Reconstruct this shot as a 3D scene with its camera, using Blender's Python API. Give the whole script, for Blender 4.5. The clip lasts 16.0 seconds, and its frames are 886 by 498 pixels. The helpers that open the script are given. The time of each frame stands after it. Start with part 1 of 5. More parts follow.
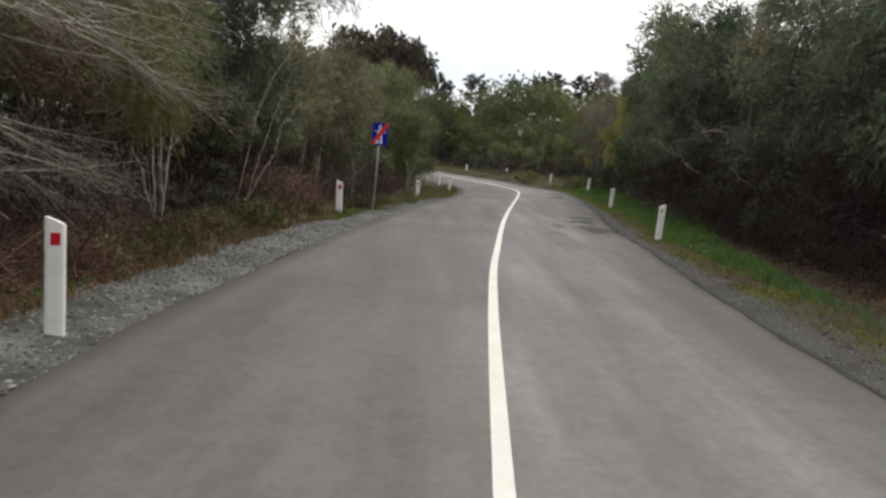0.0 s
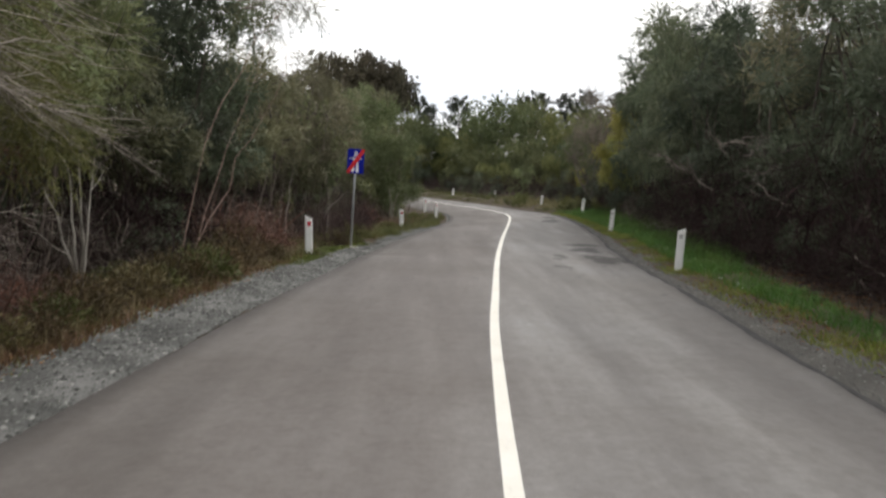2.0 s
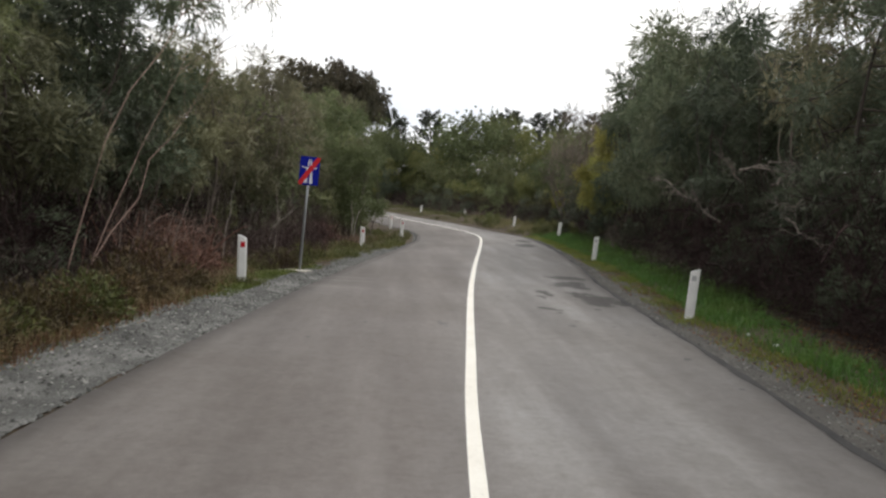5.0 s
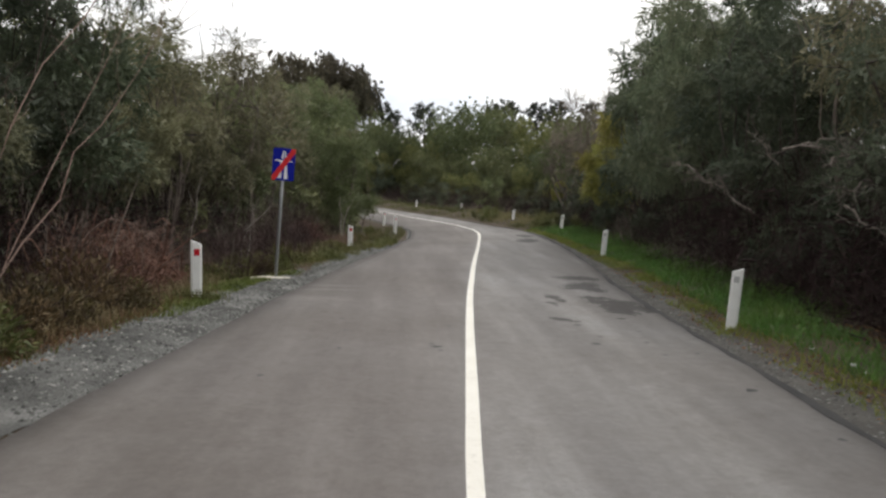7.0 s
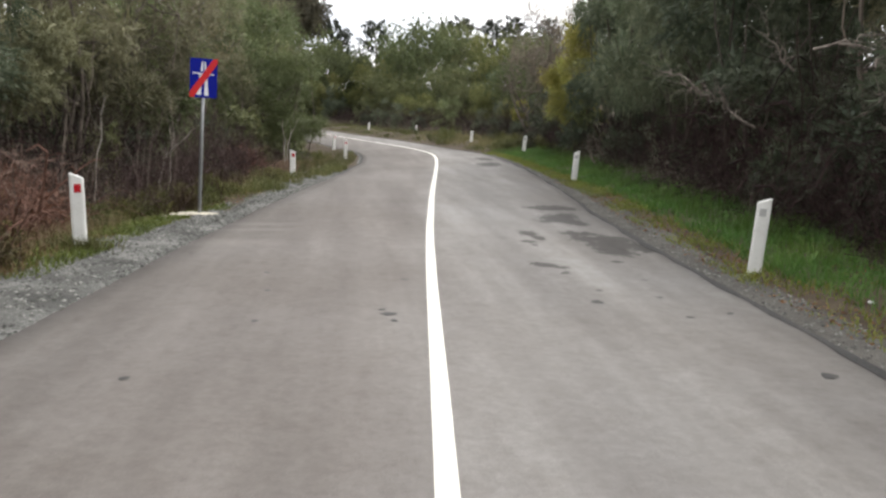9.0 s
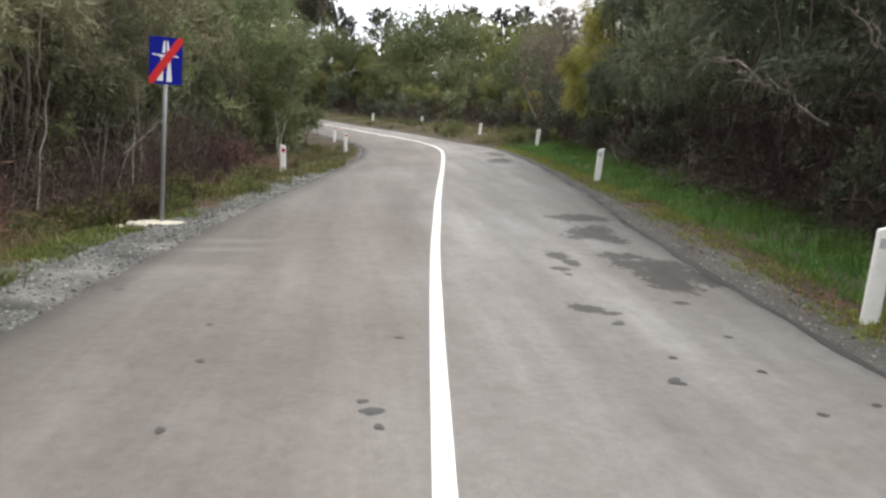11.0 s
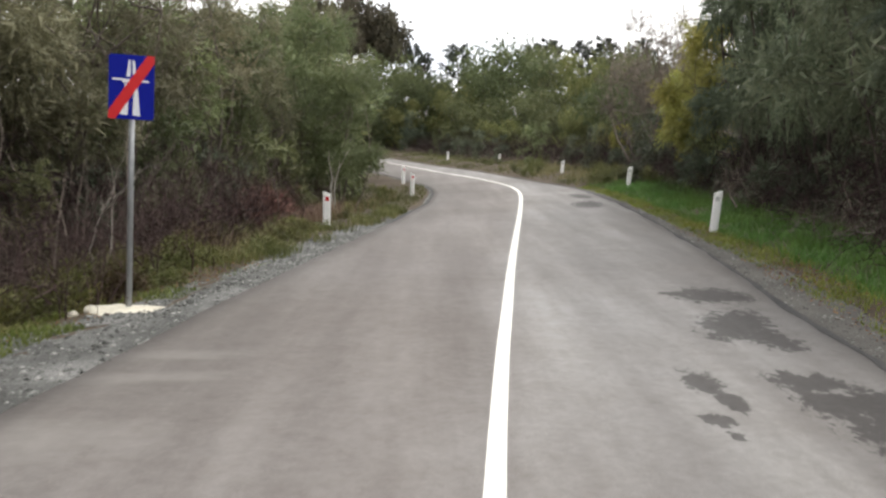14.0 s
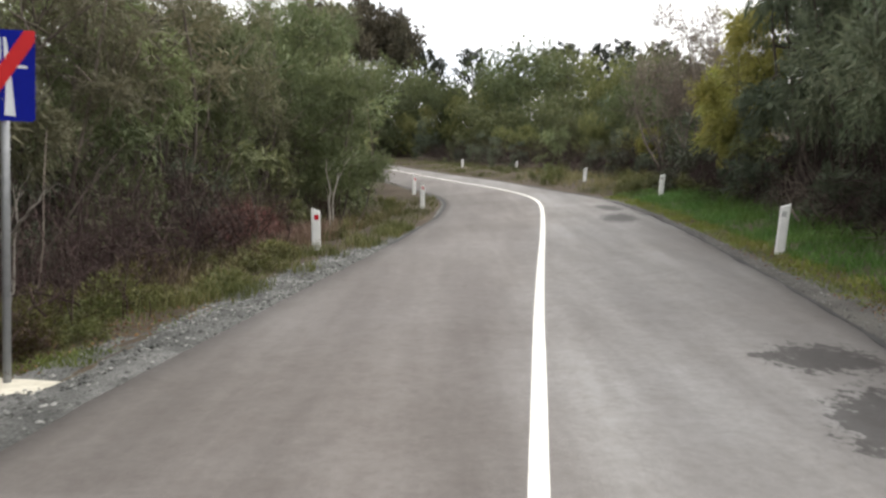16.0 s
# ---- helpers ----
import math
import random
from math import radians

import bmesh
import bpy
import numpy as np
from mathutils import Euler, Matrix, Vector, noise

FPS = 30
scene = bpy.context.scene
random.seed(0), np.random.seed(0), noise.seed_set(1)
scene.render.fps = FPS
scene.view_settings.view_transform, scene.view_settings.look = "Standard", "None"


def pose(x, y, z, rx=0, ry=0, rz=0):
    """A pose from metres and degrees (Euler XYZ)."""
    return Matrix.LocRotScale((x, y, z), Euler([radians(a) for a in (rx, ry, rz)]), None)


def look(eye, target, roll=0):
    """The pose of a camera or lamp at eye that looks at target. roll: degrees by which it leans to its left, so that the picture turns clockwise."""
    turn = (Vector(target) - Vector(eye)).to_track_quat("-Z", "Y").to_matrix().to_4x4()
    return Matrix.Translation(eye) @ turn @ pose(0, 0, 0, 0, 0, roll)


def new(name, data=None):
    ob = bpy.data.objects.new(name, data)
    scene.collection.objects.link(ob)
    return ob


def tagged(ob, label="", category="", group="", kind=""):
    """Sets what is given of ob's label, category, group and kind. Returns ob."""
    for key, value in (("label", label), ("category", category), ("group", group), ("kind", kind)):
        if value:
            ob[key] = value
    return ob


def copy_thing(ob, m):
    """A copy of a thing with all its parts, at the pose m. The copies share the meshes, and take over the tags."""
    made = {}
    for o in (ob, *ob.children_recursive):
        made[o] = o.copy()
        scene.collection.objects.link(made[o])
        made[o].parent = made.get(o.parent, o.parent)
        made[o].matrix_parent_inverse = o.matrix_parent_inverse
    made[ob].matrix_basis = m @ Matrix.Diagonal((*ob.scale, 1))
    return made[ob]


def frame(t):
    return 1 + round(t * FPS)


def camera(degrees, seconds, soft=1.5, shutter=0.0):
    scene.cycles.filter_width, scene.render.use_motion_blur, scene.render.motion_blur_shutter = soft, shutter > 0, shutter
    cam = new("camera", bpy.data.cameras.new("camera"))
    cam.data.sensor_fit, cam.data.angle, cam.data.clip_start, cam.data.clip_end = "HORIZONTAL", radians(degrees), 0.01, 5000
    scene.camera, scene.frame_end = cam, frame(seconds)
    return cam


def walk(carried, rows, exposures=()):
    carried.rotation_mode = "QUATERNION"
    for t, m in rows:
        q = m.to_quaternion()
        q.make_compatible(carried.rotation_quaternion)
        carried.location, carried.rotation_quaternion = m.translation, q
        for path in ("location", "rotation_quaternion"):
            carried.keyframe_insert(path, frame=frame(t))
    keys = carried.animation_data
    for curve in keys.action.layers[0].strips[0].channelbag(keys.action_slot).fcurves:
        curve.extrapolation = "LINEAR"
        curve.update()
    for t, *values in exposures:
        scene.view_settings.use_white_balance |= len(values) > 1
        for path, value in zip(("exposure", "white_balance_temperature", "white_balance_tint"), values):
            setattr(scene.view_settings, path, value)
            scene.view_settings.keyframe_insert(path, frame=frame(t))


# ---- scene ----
cam = camera(54.32, 16.0, soft=2.5, shutter=0.5)
PATH = [
    (0.0, pose(0.000, -0.000, 1.593, 83.91, -4.83, -0.00)),
    (0.5, pose(0.017, 0.525, 1.591, 83.82, -4.64, -0.89)),
    (1.0, pose(0.026, 1.186, 1.610, 80.20, -3.39, -0.18)),
    (1.5, pose(0.008, 1.822, 1.658, 82.12, -4.86, -1.92)),
    (2.0, look((0.053, 2.759, 1.662), (0.092, 4.753, 1.507), 2.5)),
    (2.5, pose(0.012, 3.188, 1.718, 86.73, -3.26, -0.57)),
    (3.0, pose(0.040, 3.587, 1.731, 85.02, -3.59, -3.50)),
    (3.5, pose(0.043, 4.198, 1.719, 86.91, -4.79, -3.78)),
    (3.7, pose(0.041, 4.457, 1.701, 86.63, -4.41, -3.30)),
    (5.8, pose(0.203, 6.821, 1.732, 87.00, -5.52, -3.15)),
    (6.0, pose(0.195, 7.048, 1.716, 87.20, -6.39, -3.97)),
    (6.5, pose(0.259, 7.719, 1.687, 84.87, -5.56, -4.64)),
    (7.0, pose(0.353, 8.316, 1.709, 86.36, -3.51, -3.23)),
    (7.5, pose(0.408, 8.872, 1.685, 85.01, -0.75, -5.00)),
    (8.0, pose(0.468, 9.564, 1.650, 83.47, -0.01, -6.83)),
    (8.5, look((0.497, 10.244, 1.64), (0.689, 12.217, 1.379), 2.0)),
    (9.0, look((0.531, 10.874, 1.624), (0.761, 12.838, 1.327), 2.9)),
    (9.2, pose(0.562, 11.077, 1.642, 81.21, -2.81, -5.66)),
    (11.3, pose(0.819, 13.748, 1.661, 80.72, -3.33, -5.84)),
    (11.5, pose(0.861, 13.994, 1.671, 80.63, -3.08, -5.43)),
    (12.0, pose(0.892, 14.665, 1.658, 82.48, -2.60, -2.36)),
    (12.5, pose(0.967, 15.430, 1.618, 83.40, -1.06, -1.01)),
    (13.0, pose(1.050, 15.979, 1.652, 82.41, -2.16, 0.30)),
    (13.5, look((1.133, 16.534, 1.656), (1.183, 18.518, 1.412), 1.3)),
    (14.0, look((1.238, 17.235, 1.661), (1.267, 19.22, 1.418), 2.2)),
    (14.5, look((1.277, 17.857, 1.655), (1.349, 19.84, 1.408), 3.1)),
    (15.0, look((1.319, 18.624, 1.687), (1.331, 20.612, 1.465), 1.6)),
    (15.5, look((1.358, 19.183, 1.641), (1.355, 21.173, 1.451), 1.1)),
    (16.0, look((1.372, 20.002, 1.655), (1.362, 21.989, 1.428), 1.6)),
]
walk(cam, PATH, [(0.0, 0.05), (0.6, 0.07), (1.0, 0.62), (1.5, 0.7), (2.0, 0.15), (3.5, 0.13), (7.0, 0.06), (8.0, 0.14), (8.5, 0.66), (9.0, 0.7), (11.5, 0.83), (12.5, 0.75), (13.0, 0.9), (13.5, 0.86), (14.0, 0.78), (14.5, 0.78), (15.0, 0.54), (15.5, 0.41), (16.0, 0.7)])

# ---- world and light ----
world = bpy.data.worlds.new("overcast_sky")
scene.world = world
world.use_nodes = True
wn, wl = world.node_tree.nodes, world.node_tree.links
wn.clear()
w_out = wn.new("ShaderNodeOutputWorld")
w_bg = wn.new("ShaderNodeBackground")
w_sky = wn.new("ShaderNodeTexSky")
w_sky.sky_type = "NISHITA"
w_sky.sun_disc = False
w_sky.sun_elevation = radians(48)
w_sky.sun_rotation = radians(70)
w_co = wn.new("ShaderNodeTexCoord")
w_map = wn.new("ShaderNodeMapping")
w_map.inputs["Scale"].default_value = (1.6, 1.6, 5.0)
w_noise = wn.new("ShaderNodeTexNoise")
w_noise.inputs["Scale"].default_value = 1.5
w_noise.inputs["Detail"].default_value = 7
w_noise.inputs["Roughness"].default_value = 0.55
w_ramp = wn.new("ShaderNodeValToRGB")
w_ramp.color_ramp.elements[0].position = 0.38
w_ramp.color_ramp.elements[0].color = (1.02, 1.06, 1.14, 1)
w_ramp.color_ramp.elements[1].position = 0.52
w_ramp.color_ramp.elements[1].color = (1.345, 1.315, 1.28, 1)
w_dim = wn.new("ShaderNodeVectorMath")
w_dim.operation = "SCALE"
w_dim.inputs["Scale"].default_value = 0.08
w_mix = wn.new("ShaderNodeMix")
w_mix.data_type = "RGBA"
w_mix.inputs["Factor"].default_value = 0.9
wl.new(w_co.outputs["Generated"], w_map.inputs["Vector"])
wl.new(w_map.outputs["Vector"], w_noise.inputs["Vector"])
wl.new(w_noise.outputs["Fac"], w_ramp.inputs["Fac"])
wl.new(w_sky.outputs["Color"], w_dim.inputs[0])
wl.new(w_dim.outputs["Vector"], w_mix.inputs["A"])
# an overcast sky is brightest overhead
w_sep = wn.new("ShaderNodeSeparateXYZ")
wl.new(w_co.outputs["Generated"], w_sep.inputs[0])
w_up = wn.new("ShaderNodeMapRange")
w_up.inputs["To Min"].default_value, w_up.inputs["To Max"].default_value = 0.9, 1.04
wl.new(w_sep.outputs["Z"], w_up.inputs["Value"])
w_lift = wn.new("ShaderNodeVectorMath")
w_lift.operation = "SCALE"
wl.new(w_ramp.outputs["Color"], w_lift.inputs[0])
wl.new(w_up.outputs["Result"], w_lift.inputs["Scale"])
wl.new(w_lift.outputs["Vector"], w_mix.inputs["B"])
wl.new(w_mix.outputs["Result"], w_bg.inputs["Color"])
w_bg.inputs["Strength"].default_value = 1.05
wl.new(w_bg.outputs["Background"], w_out.inputs["Surface"])

sun = bpy.data.lights.new("sun", "SUN")
sun.energy = 1.2
sun.angle = radians(22)
sun.color = (1.0, 0.96, 0.9)
sun_ob = new("sun", sun)
sun_ob.matrix_world = look((34, 30, 46), (0, 18, 0))


# ---- materials ----
def tint_nodes(name, rough=0.8, spec=0.3):
    m = bpy.data.materials.new(name)
    m.use_nodes = True
    n, l = m.node_tree.nodes, m.node_tree.links
    b = n["Principled BSDF"]
    b.inputs["Roughness"].default_value = rough
    b.inputs["Specular IOR Level"].default_value = spec
    return m, n, l, b


def ramp_node(n, stops):
    r = n.new("ShaderNodeValToRGB")
    while len(r.color_ramp.elements) < len(stops):
        r.color_ramp.elements.new(0.5)
    for e, (p, c) in zip(r.color_ramp.elements, stops):
        e.position, e.color = p, (*c, 1)
    return r


def noise_node(n, l, scale, detail=4, rough=0.55, stretch=None):
    t = n.new("ShaderNodeTexNoise")
    t.inputs["Scale"].default_value = scale
    t.inputs["Detail"].default_value = detail
    t.inputs["Roughness"].default_value = rough
    c = n.new("ShaderNodeTexCoord")
    if stretch:
        mp = n.new("ShaderNodeMapping")
        mp.inputs["Scale"].default_value = stretch
        l.new(c.outputs["Object"], mp.inputs["Vector"])
        l.new(mp.outputs["Vector"], t.inputs["Vector"])
    else:
        l.new(c.outputs["Object"], t.inputs["Vector"])
    return t


def mix_node(n, l, a, b, fac, mode="MIX"):
    """Mixes two colours; each of a, b, fac is a socket or a value."""
    m = n.new("ShaderNodeMix")
    m.data_type, m.blend_type = "RGBA", mode
    for key, val in (("A", a), ("B", b), ("Factor", fac)):
        if isinstance(val, bpy.types.NodeSocket):
            l.new(val, m.inputs[key])
        elif key == "Factor":
            m.inputs[key].default_value = val
        else:
            m.inputs[key].default_value = (*val, 1)
    return m.outputs["Result"]


def bump_node(n, l, b, height, strength, distance=0.01):
    k = n.new("ShaderNodeBump")
    k.inputs["Strength"].default_value = strength
    k.inputs["Distance"].default_value = distance
    l.new(height, k.inputs["Height"])
    l.new(k.outputs["Normal"], b.inputs["Normal"])


def leaf_material(name, dark, mid, light, through_light=0.3):
    """Foliage: colour by leaf, by height of the clump's own blotches, and light passing through."""
    m, n, l, b = tint_nodes(name, 0.56, 0.3)
    g = n.new("ShaderNodeNewGeometry")
    r = ramp_node(n, [(0.0, dark), (0.5, mid), (1.0, light)])
    blot = noise_node(n, l, 0.9, 3)
    add = n.new("ShaderNodeMath")
    add.operation = "MULTIPLY_ADD"
    add.inputs[1].default_value = 0.34
    l.new(g.outputs["Random Per Island"], add.inputs[0])
    sub = n.new("ShaderNodeMath")
    sub.operation = "MULTIPLY_ADD"
    sub.inputs[1].default_value = 1.5
    sub.inputs[2].default_value = -0.42
    l.new(blot.outputs["Fac"], sub.inputs[0])
    l.new(sub.outputs[0], add.inputs[2])
    l.new(add.outputs[0], r.inputs["Fac"])
    info = n.new("ShaderNodeObjectInfo")
    hue = n.new("ShaderNodeHueSaturation")
    mr = n.new("ShaderNodeMapRange")
    mr.inputs["To Min"].default_value, mr.inputs["To Max"].default_value = 0.68, 1.32
    l.new(info.outputs["Random"], mr.inputs["Value"])
    l.new(mr.outputs["Result"], hue.inputs["Value"])
    wn2 = n.new("ShaderNodeTexWhiteNoise")
    wn2.noise_dimensions = "1D"
    l.new(info.outputs["Random"], wn2.inputs["W"])
    hr = n.new("ShaderNodeMapRange")
    hr.inputs["To Min"].default_value, hr.inputs["To Max"].default_value = 0.482, 0.522
    l.new(wn2.outputs["Value"], hr.inputs["Value"])
    l.new(hr.outputs["Result"], hue.inputs["Hue"])
    l.new(r.outputs["Color"], hue.inputs["Color"])
    l.new(hue.outputs["Color"], b.inputs["Base Color"])
    tr = n.new("ShaderNodeBsdfTranslucent")
    l.new(hue.outputs["Color"], tr.inputs["Color"])
    mx = n.new("ShaderNodeMixShader")
    mx.inputs["Fac"].default_value = through_light
    l.new(b.outputs["BSDF"], mx.inputs[1])
    l.new(tr.outputs["BSDF"], mx.inputs[2])
    l.new(mx.outputs["Shader"], n["Material Output"].inputs["Surface"])
    return m


def bark_material(name, a, b_, scale=9):
    m, n, l, b = tint_nodes(name, 0.9, 0.2)
    t = noise_node(n, l, scale, 5, 0.6, (1, 1, 0.25))
    g = n.new("ShaderNodeNewGeometry")
    r = ramp_node(n, [(0.3, a), (0.7, b_)])
    l.new(t.outputs["Fac"], r.inputs["Fac"])
    v = n.new("ShaderNodeMapRange")
    v.inputs["To Min"].default_value, v.inputs["To Max"].default_value = 0.6, 1.35
    l.new(g.outputs["Random Per Island"], v.inputs["Value"])
    hue = n.new("ShaderNodeHueSaturation")
    l.new(v.outputs["Result"], hue.inputs["Value"])
    l.new(r.outputs["Color"], hue.inputs["Color"])
    l.new(hue.outputs["Color"], b.inputs["Base Color"])
    bump_node(n, l, b, t.outputs["Fac"], 0.5)
    return m


def speckled(name, stops, scale, rough=0.9, big=1.2, bump=0.4, distance=0.01, spec=0.25):
    """A plain outdoor surface: fine grain over broad stains."""
    m, n, l, b = tint_nodes(name, rough, spec)
    fine = noise_node(n, l, scale, 6, 0.65)
    broad = noise_node(n, l, big, 4)
    r = ramp_node(n, stops)
    f = n.new("ShaderNodeMath")
    f.operation = "MULTIPLY_ADD"
    f.inputs[1].default_value = 0.5
    l.new(broad.outputs["Fac"], f.inputs[0])
    h = n.new("ShaderNodeMath")
    h.operation = "MULTIPLY"
    h.inputs[1].default_value = 0.5
    l.new(fine.outputs["Fac"], h.inputs[0])
    l.new(h.outputs[0], f.inputs[2])
    l.new(f.outputs[0], r.inputs["Fac"])
    l.new(r.outputs["Color"], b.inputs["Base Color"])
    bump_node(n, l, b, fine.outputs["Fac"], bump, distance)
    return m


def island_material(name, stops, rough=0.9):
    """Small loose pieces, each with a colour of its own."""
    m, n, l, b = tint_nodes(name, rough, 0.25)
    g = n.new("ShaderNodeNewGeometry")
    r = ramp_node(n, stops)
    l.new(g.outputs["Random Per Island"], r.inputs["Fac"])
    l.new(r.outputs["Color"], b.inputs["Base Color"])
    return m


# damp patches (x, y, half width, half length, turn) and pale dust streaks on the asphalt
WETS = [(4.45, 26.95, 0.4, 0.5, -25), (4.08, 27.05, 0.18, 0.12, 0), (4.7, 26.8, 0.2, 0.25, 0), (4.2, 25.35, 0.3, 0.75, -25), (3.97, 25.2, 0.14, 0.4, 0), (4.3, 24.7, 0.2, 0.4, 0),
        (3.22, 23.25, 0.13, 0.3, 0), (3.28, 22.8, 0.08, 0.25, 0), (3.06, 22.4, 0.1, 0.12, 0), (3.08, 22.1, 0.05, 0.08, 0), (4.0, 23.3, 0.26, 0.28, 0), (3.95, 22.75, 0.22, 0.35, 0), (4.3, 22.75, 0.34, 0.4, 0), (4.2, 22.2, 0.4, 0.55, 0),
        (4.05, 21.7, 0.26, 0.45, 0), (4.5, 22.0, 0.2, 0.5, 0), (3.8, 20.8, 0.09, 0.07, 0), (2.86, 20.5, 0.14, 0.2, 25), (3.0, 20.36, 0.1, 0.08, 0), (2.96, 19.98, 0.06, 0.04, 0), (5.6, 41.5, 0.4, 1.3, -8), (6.0, 45.0, 0.3, 1.2, 0)]
DUSTS = [(-0.75, 23.8, 0.5, 0.13, 8), (-0.72, 23.15, 0.5, 0.12, 10), (-0.9, 21.9, 0.5, 0.3, 10)]


def stain_mask(n, l, spots, rough, soft, stretch, grain=6.5):
    """A mask of stains with ragged, streaky outlines."""
    co = n.new("ShaderNodeTexCoord")
    best = None
    for x, y, rx, ry, turn in spots:
        mp = n.new("ShaderNodeMapping")
        mp.vector_type = "TEXTURE"
        mp.inputs["Location"].default_value = (x, y, 0)
        mp.inputs["Rotation"].default_value = (0, 0, radians(turn))
        mp.inputs["Scale"].default_value = (rx, ry, 50)
        l.new(co.outputs["Object"], mp.inputs["Vector"])
        ln = n.new("ShaderNodeVectorMath")
        ln.operation = "LENGTH"
        l.new(mp.outputs["Vector"], ln.inputs[0])
        if best is None:
            best = ln.outputs["Value"]
        else:
            mn = n.new("ShaderNodeMath")
            mn.operation = "SMOOTH_MIN"
            mn.inputs[2].default_value = 0.3
            l.new(best, mn.inputs[0])
            l.new(ln.outputs["Value"], mn.inputs[1])
            best = mn.outputs[0]
    t = noise_node(n, l, grain, 8, 0.72, stretch)
    k = n.new("ShaderNodeMath")
    k.operation = "MULTIPLY_ADD"
    k.inputs[1].default_value = rough
    l.new(t.outputs["Fac"], k.inputs[0])
    l.new(best, k.inputs[2])
    r = n.new("ShaderNodeMapRange")
    edge = 1.0 + 0.5 * rough
    r.inputs["From Min"].default_value, r.inputs["From Max"].default_value = edge - soft, edge + soft
    r.inputs["To Min"].default_value, r.inputs["To Max"].default_value = 1, 0
    l.new(k.outputs[0], r.inputs["Value"])
    return r.outputs["Result"]


def asphalt_material():
    m, n, l, b = tint_nodes("worn_asphalt", 0.78, 0.35)
    grain = noise_node(n, l, 120, 3, 0.7)
    fine = noise_node(n, l, 14, 5, 0.6)
    streak = noise_node(n, l, 1.0, 5, 0.6, (1.5, 0.13, 1))
    broad = noise_node(n, l, 0.22, 4)
    r = ramp_node(n, [(0.3, (0.150, 0.140, 0.134)), (0.5, (0.188, 0.178, 0.171)), (0.7, (0.235, 0.226, 0.218))])
    l.new(streak.outputs["Fac"], r.inputs["Fac"])
    g1 = ramp_node(n, [(0.3, (0.8, 0.8, 0.8)), (0.7, (1.17, 1.165, 1.15))])
    l.new(grain.outputs["Fac"], g1.inputs["Fac"])
    g2 = ramp_node(n, [(0.3, (0.9, 0.895, 0.89)), (0.7, (1.08, 1.085, 1.085))])
    l.new(fine.outputs["Fac"], g2.inputs["Fac"])
    g3 = ramp_node(n, [(0.35, (0.88, 0.86, 0.84)), (0.65, (1.1, 1.11, 1.12))])
    l.new(broad.outputs["Fac"], g3.inputs["Fac"])
    # wear by lane: browner on one side of the line, paler and polished on the other, with wheel tracks
    lane = n.new("ShaderNodeAttribute")
    lane.attribute_name = "lane"
    lm = n.new("ShaderNodeMapRange")
    lm.inputs["From Min"].default_value, lm.inputs["From Max"].default_value = -3.5, 3.5
    warp = n.new("ShaderNodeMath")
    warp.operation = "MULTIPLY_ADD"
    warp.inputs[1].default_value = 0.9
    l.new(broad.outputs["Fac"], warp.inputs[0])
    l.new(lane.outputs["Fac"], warp.inputs[2])
    l.new(warp.outputs[0], lm.inputs["Value"])
    lr = ramp_node(n, [(0.1, (0.60, 0.578, 0.562)), (0.3, (0.745, 0.71, 0.69)), (0.5, (0.80, 0.765, 0.745)), (0.6, (1.08, 1.08, 1.08)), (0.72, (0.98, 0.985, 0.99)), (0.81, (1.13, 1.14, 1.14)), (0.93, (0.82, 0.815, 0.81))])
    l.new(lm.outputs["Result"], lr.inputs["Fac"])
    c = mix_node(n, l, r.outputs["Color"], lr.outputs["Color"], 1.0, "MULTIPLY")
    c = mix_node(n, l, c, g1.outputs["Color"], 1.0, "MULTIPLY")
    c = mix_node(n, l, c, g2.outputs["Color"], 1.0, "MULTIPLY")
    c = mix_node(n, l, c, g3.outputs["Color"], 1.0, "MULTIPLY")
    mottle = noise_node(n, l, 5.0, 8, 0.7, (1, 0.75, 1))
    g4 = ramp_node(n, [(0.34, (0.9, 0.885, 0.875)), (0.5, (1.0, 1.0, 1.0)), (0.68, (1.08, 1.085, 1.09))])
    l.new(mottle.outputs["Fac"], g4.inputs["Fac"])
    c = mix_node(n, l, c, g4.outputs["Color"], 1.0, "MULTIPLY")
    # pale chips of aggregate
    vor = n.new("ShaderNodeTexVoronoi")
    vor.inputs["Scale"].default_value = 55
    co = n.new("ShaderNodeTexCoord")
    l.new(co.outputs["Object"], vor.inputs["Vector"])
    chip = ramp_node(n, [(0.06, (1, 1, 1)), (0.13, (0, 0, 0))])
    l.new(vor.outputs["Distance"], chip.inputs["Fac"])
    pick = ramp_node(n, [(0.62, (0, 0, 0)), (0.68, (0.6, 0.6, 0.6))])
    l.new(vor.outputs["Color"], pick.inputs["Fac"])
    cm = mix_node(n, l, chip.outputs["Color"], pick.outputs["Color"], 1.0, "MULTIPLY")
    c = mix_node(n, l, c, (0.36, 0.35, 0.33), cm)
    dust = stain_mask(n, l, DUSTS, 2.0, 0.6, (0.35, 1.5, 1))
    half = n.new("ShaderNodeMath")
    half.operation = "MULTIPLY"
    half.inputs[1].default_value = 0.22
    l.new(dust, half.inputs[0])
    c = mix_node(n, l, c, (0.30, 0.285, 0.262), half.outputs[0])
    wet = stain_mask(n, l, WETS, 3.4, 0.12, (0.9, 0.55, 1), 13)
    damp = mix_node(n, l, c, (0.33, 0.322, 0.32), 1.0, "MULTIPLY")
    c = mix_node(n, l, c, damp, wet)
    l.new(c, b.inputs["Base Color"])
    bump_node(n, l, b, grain.outputs["Fac"], 0.3, 0.004)
    return m


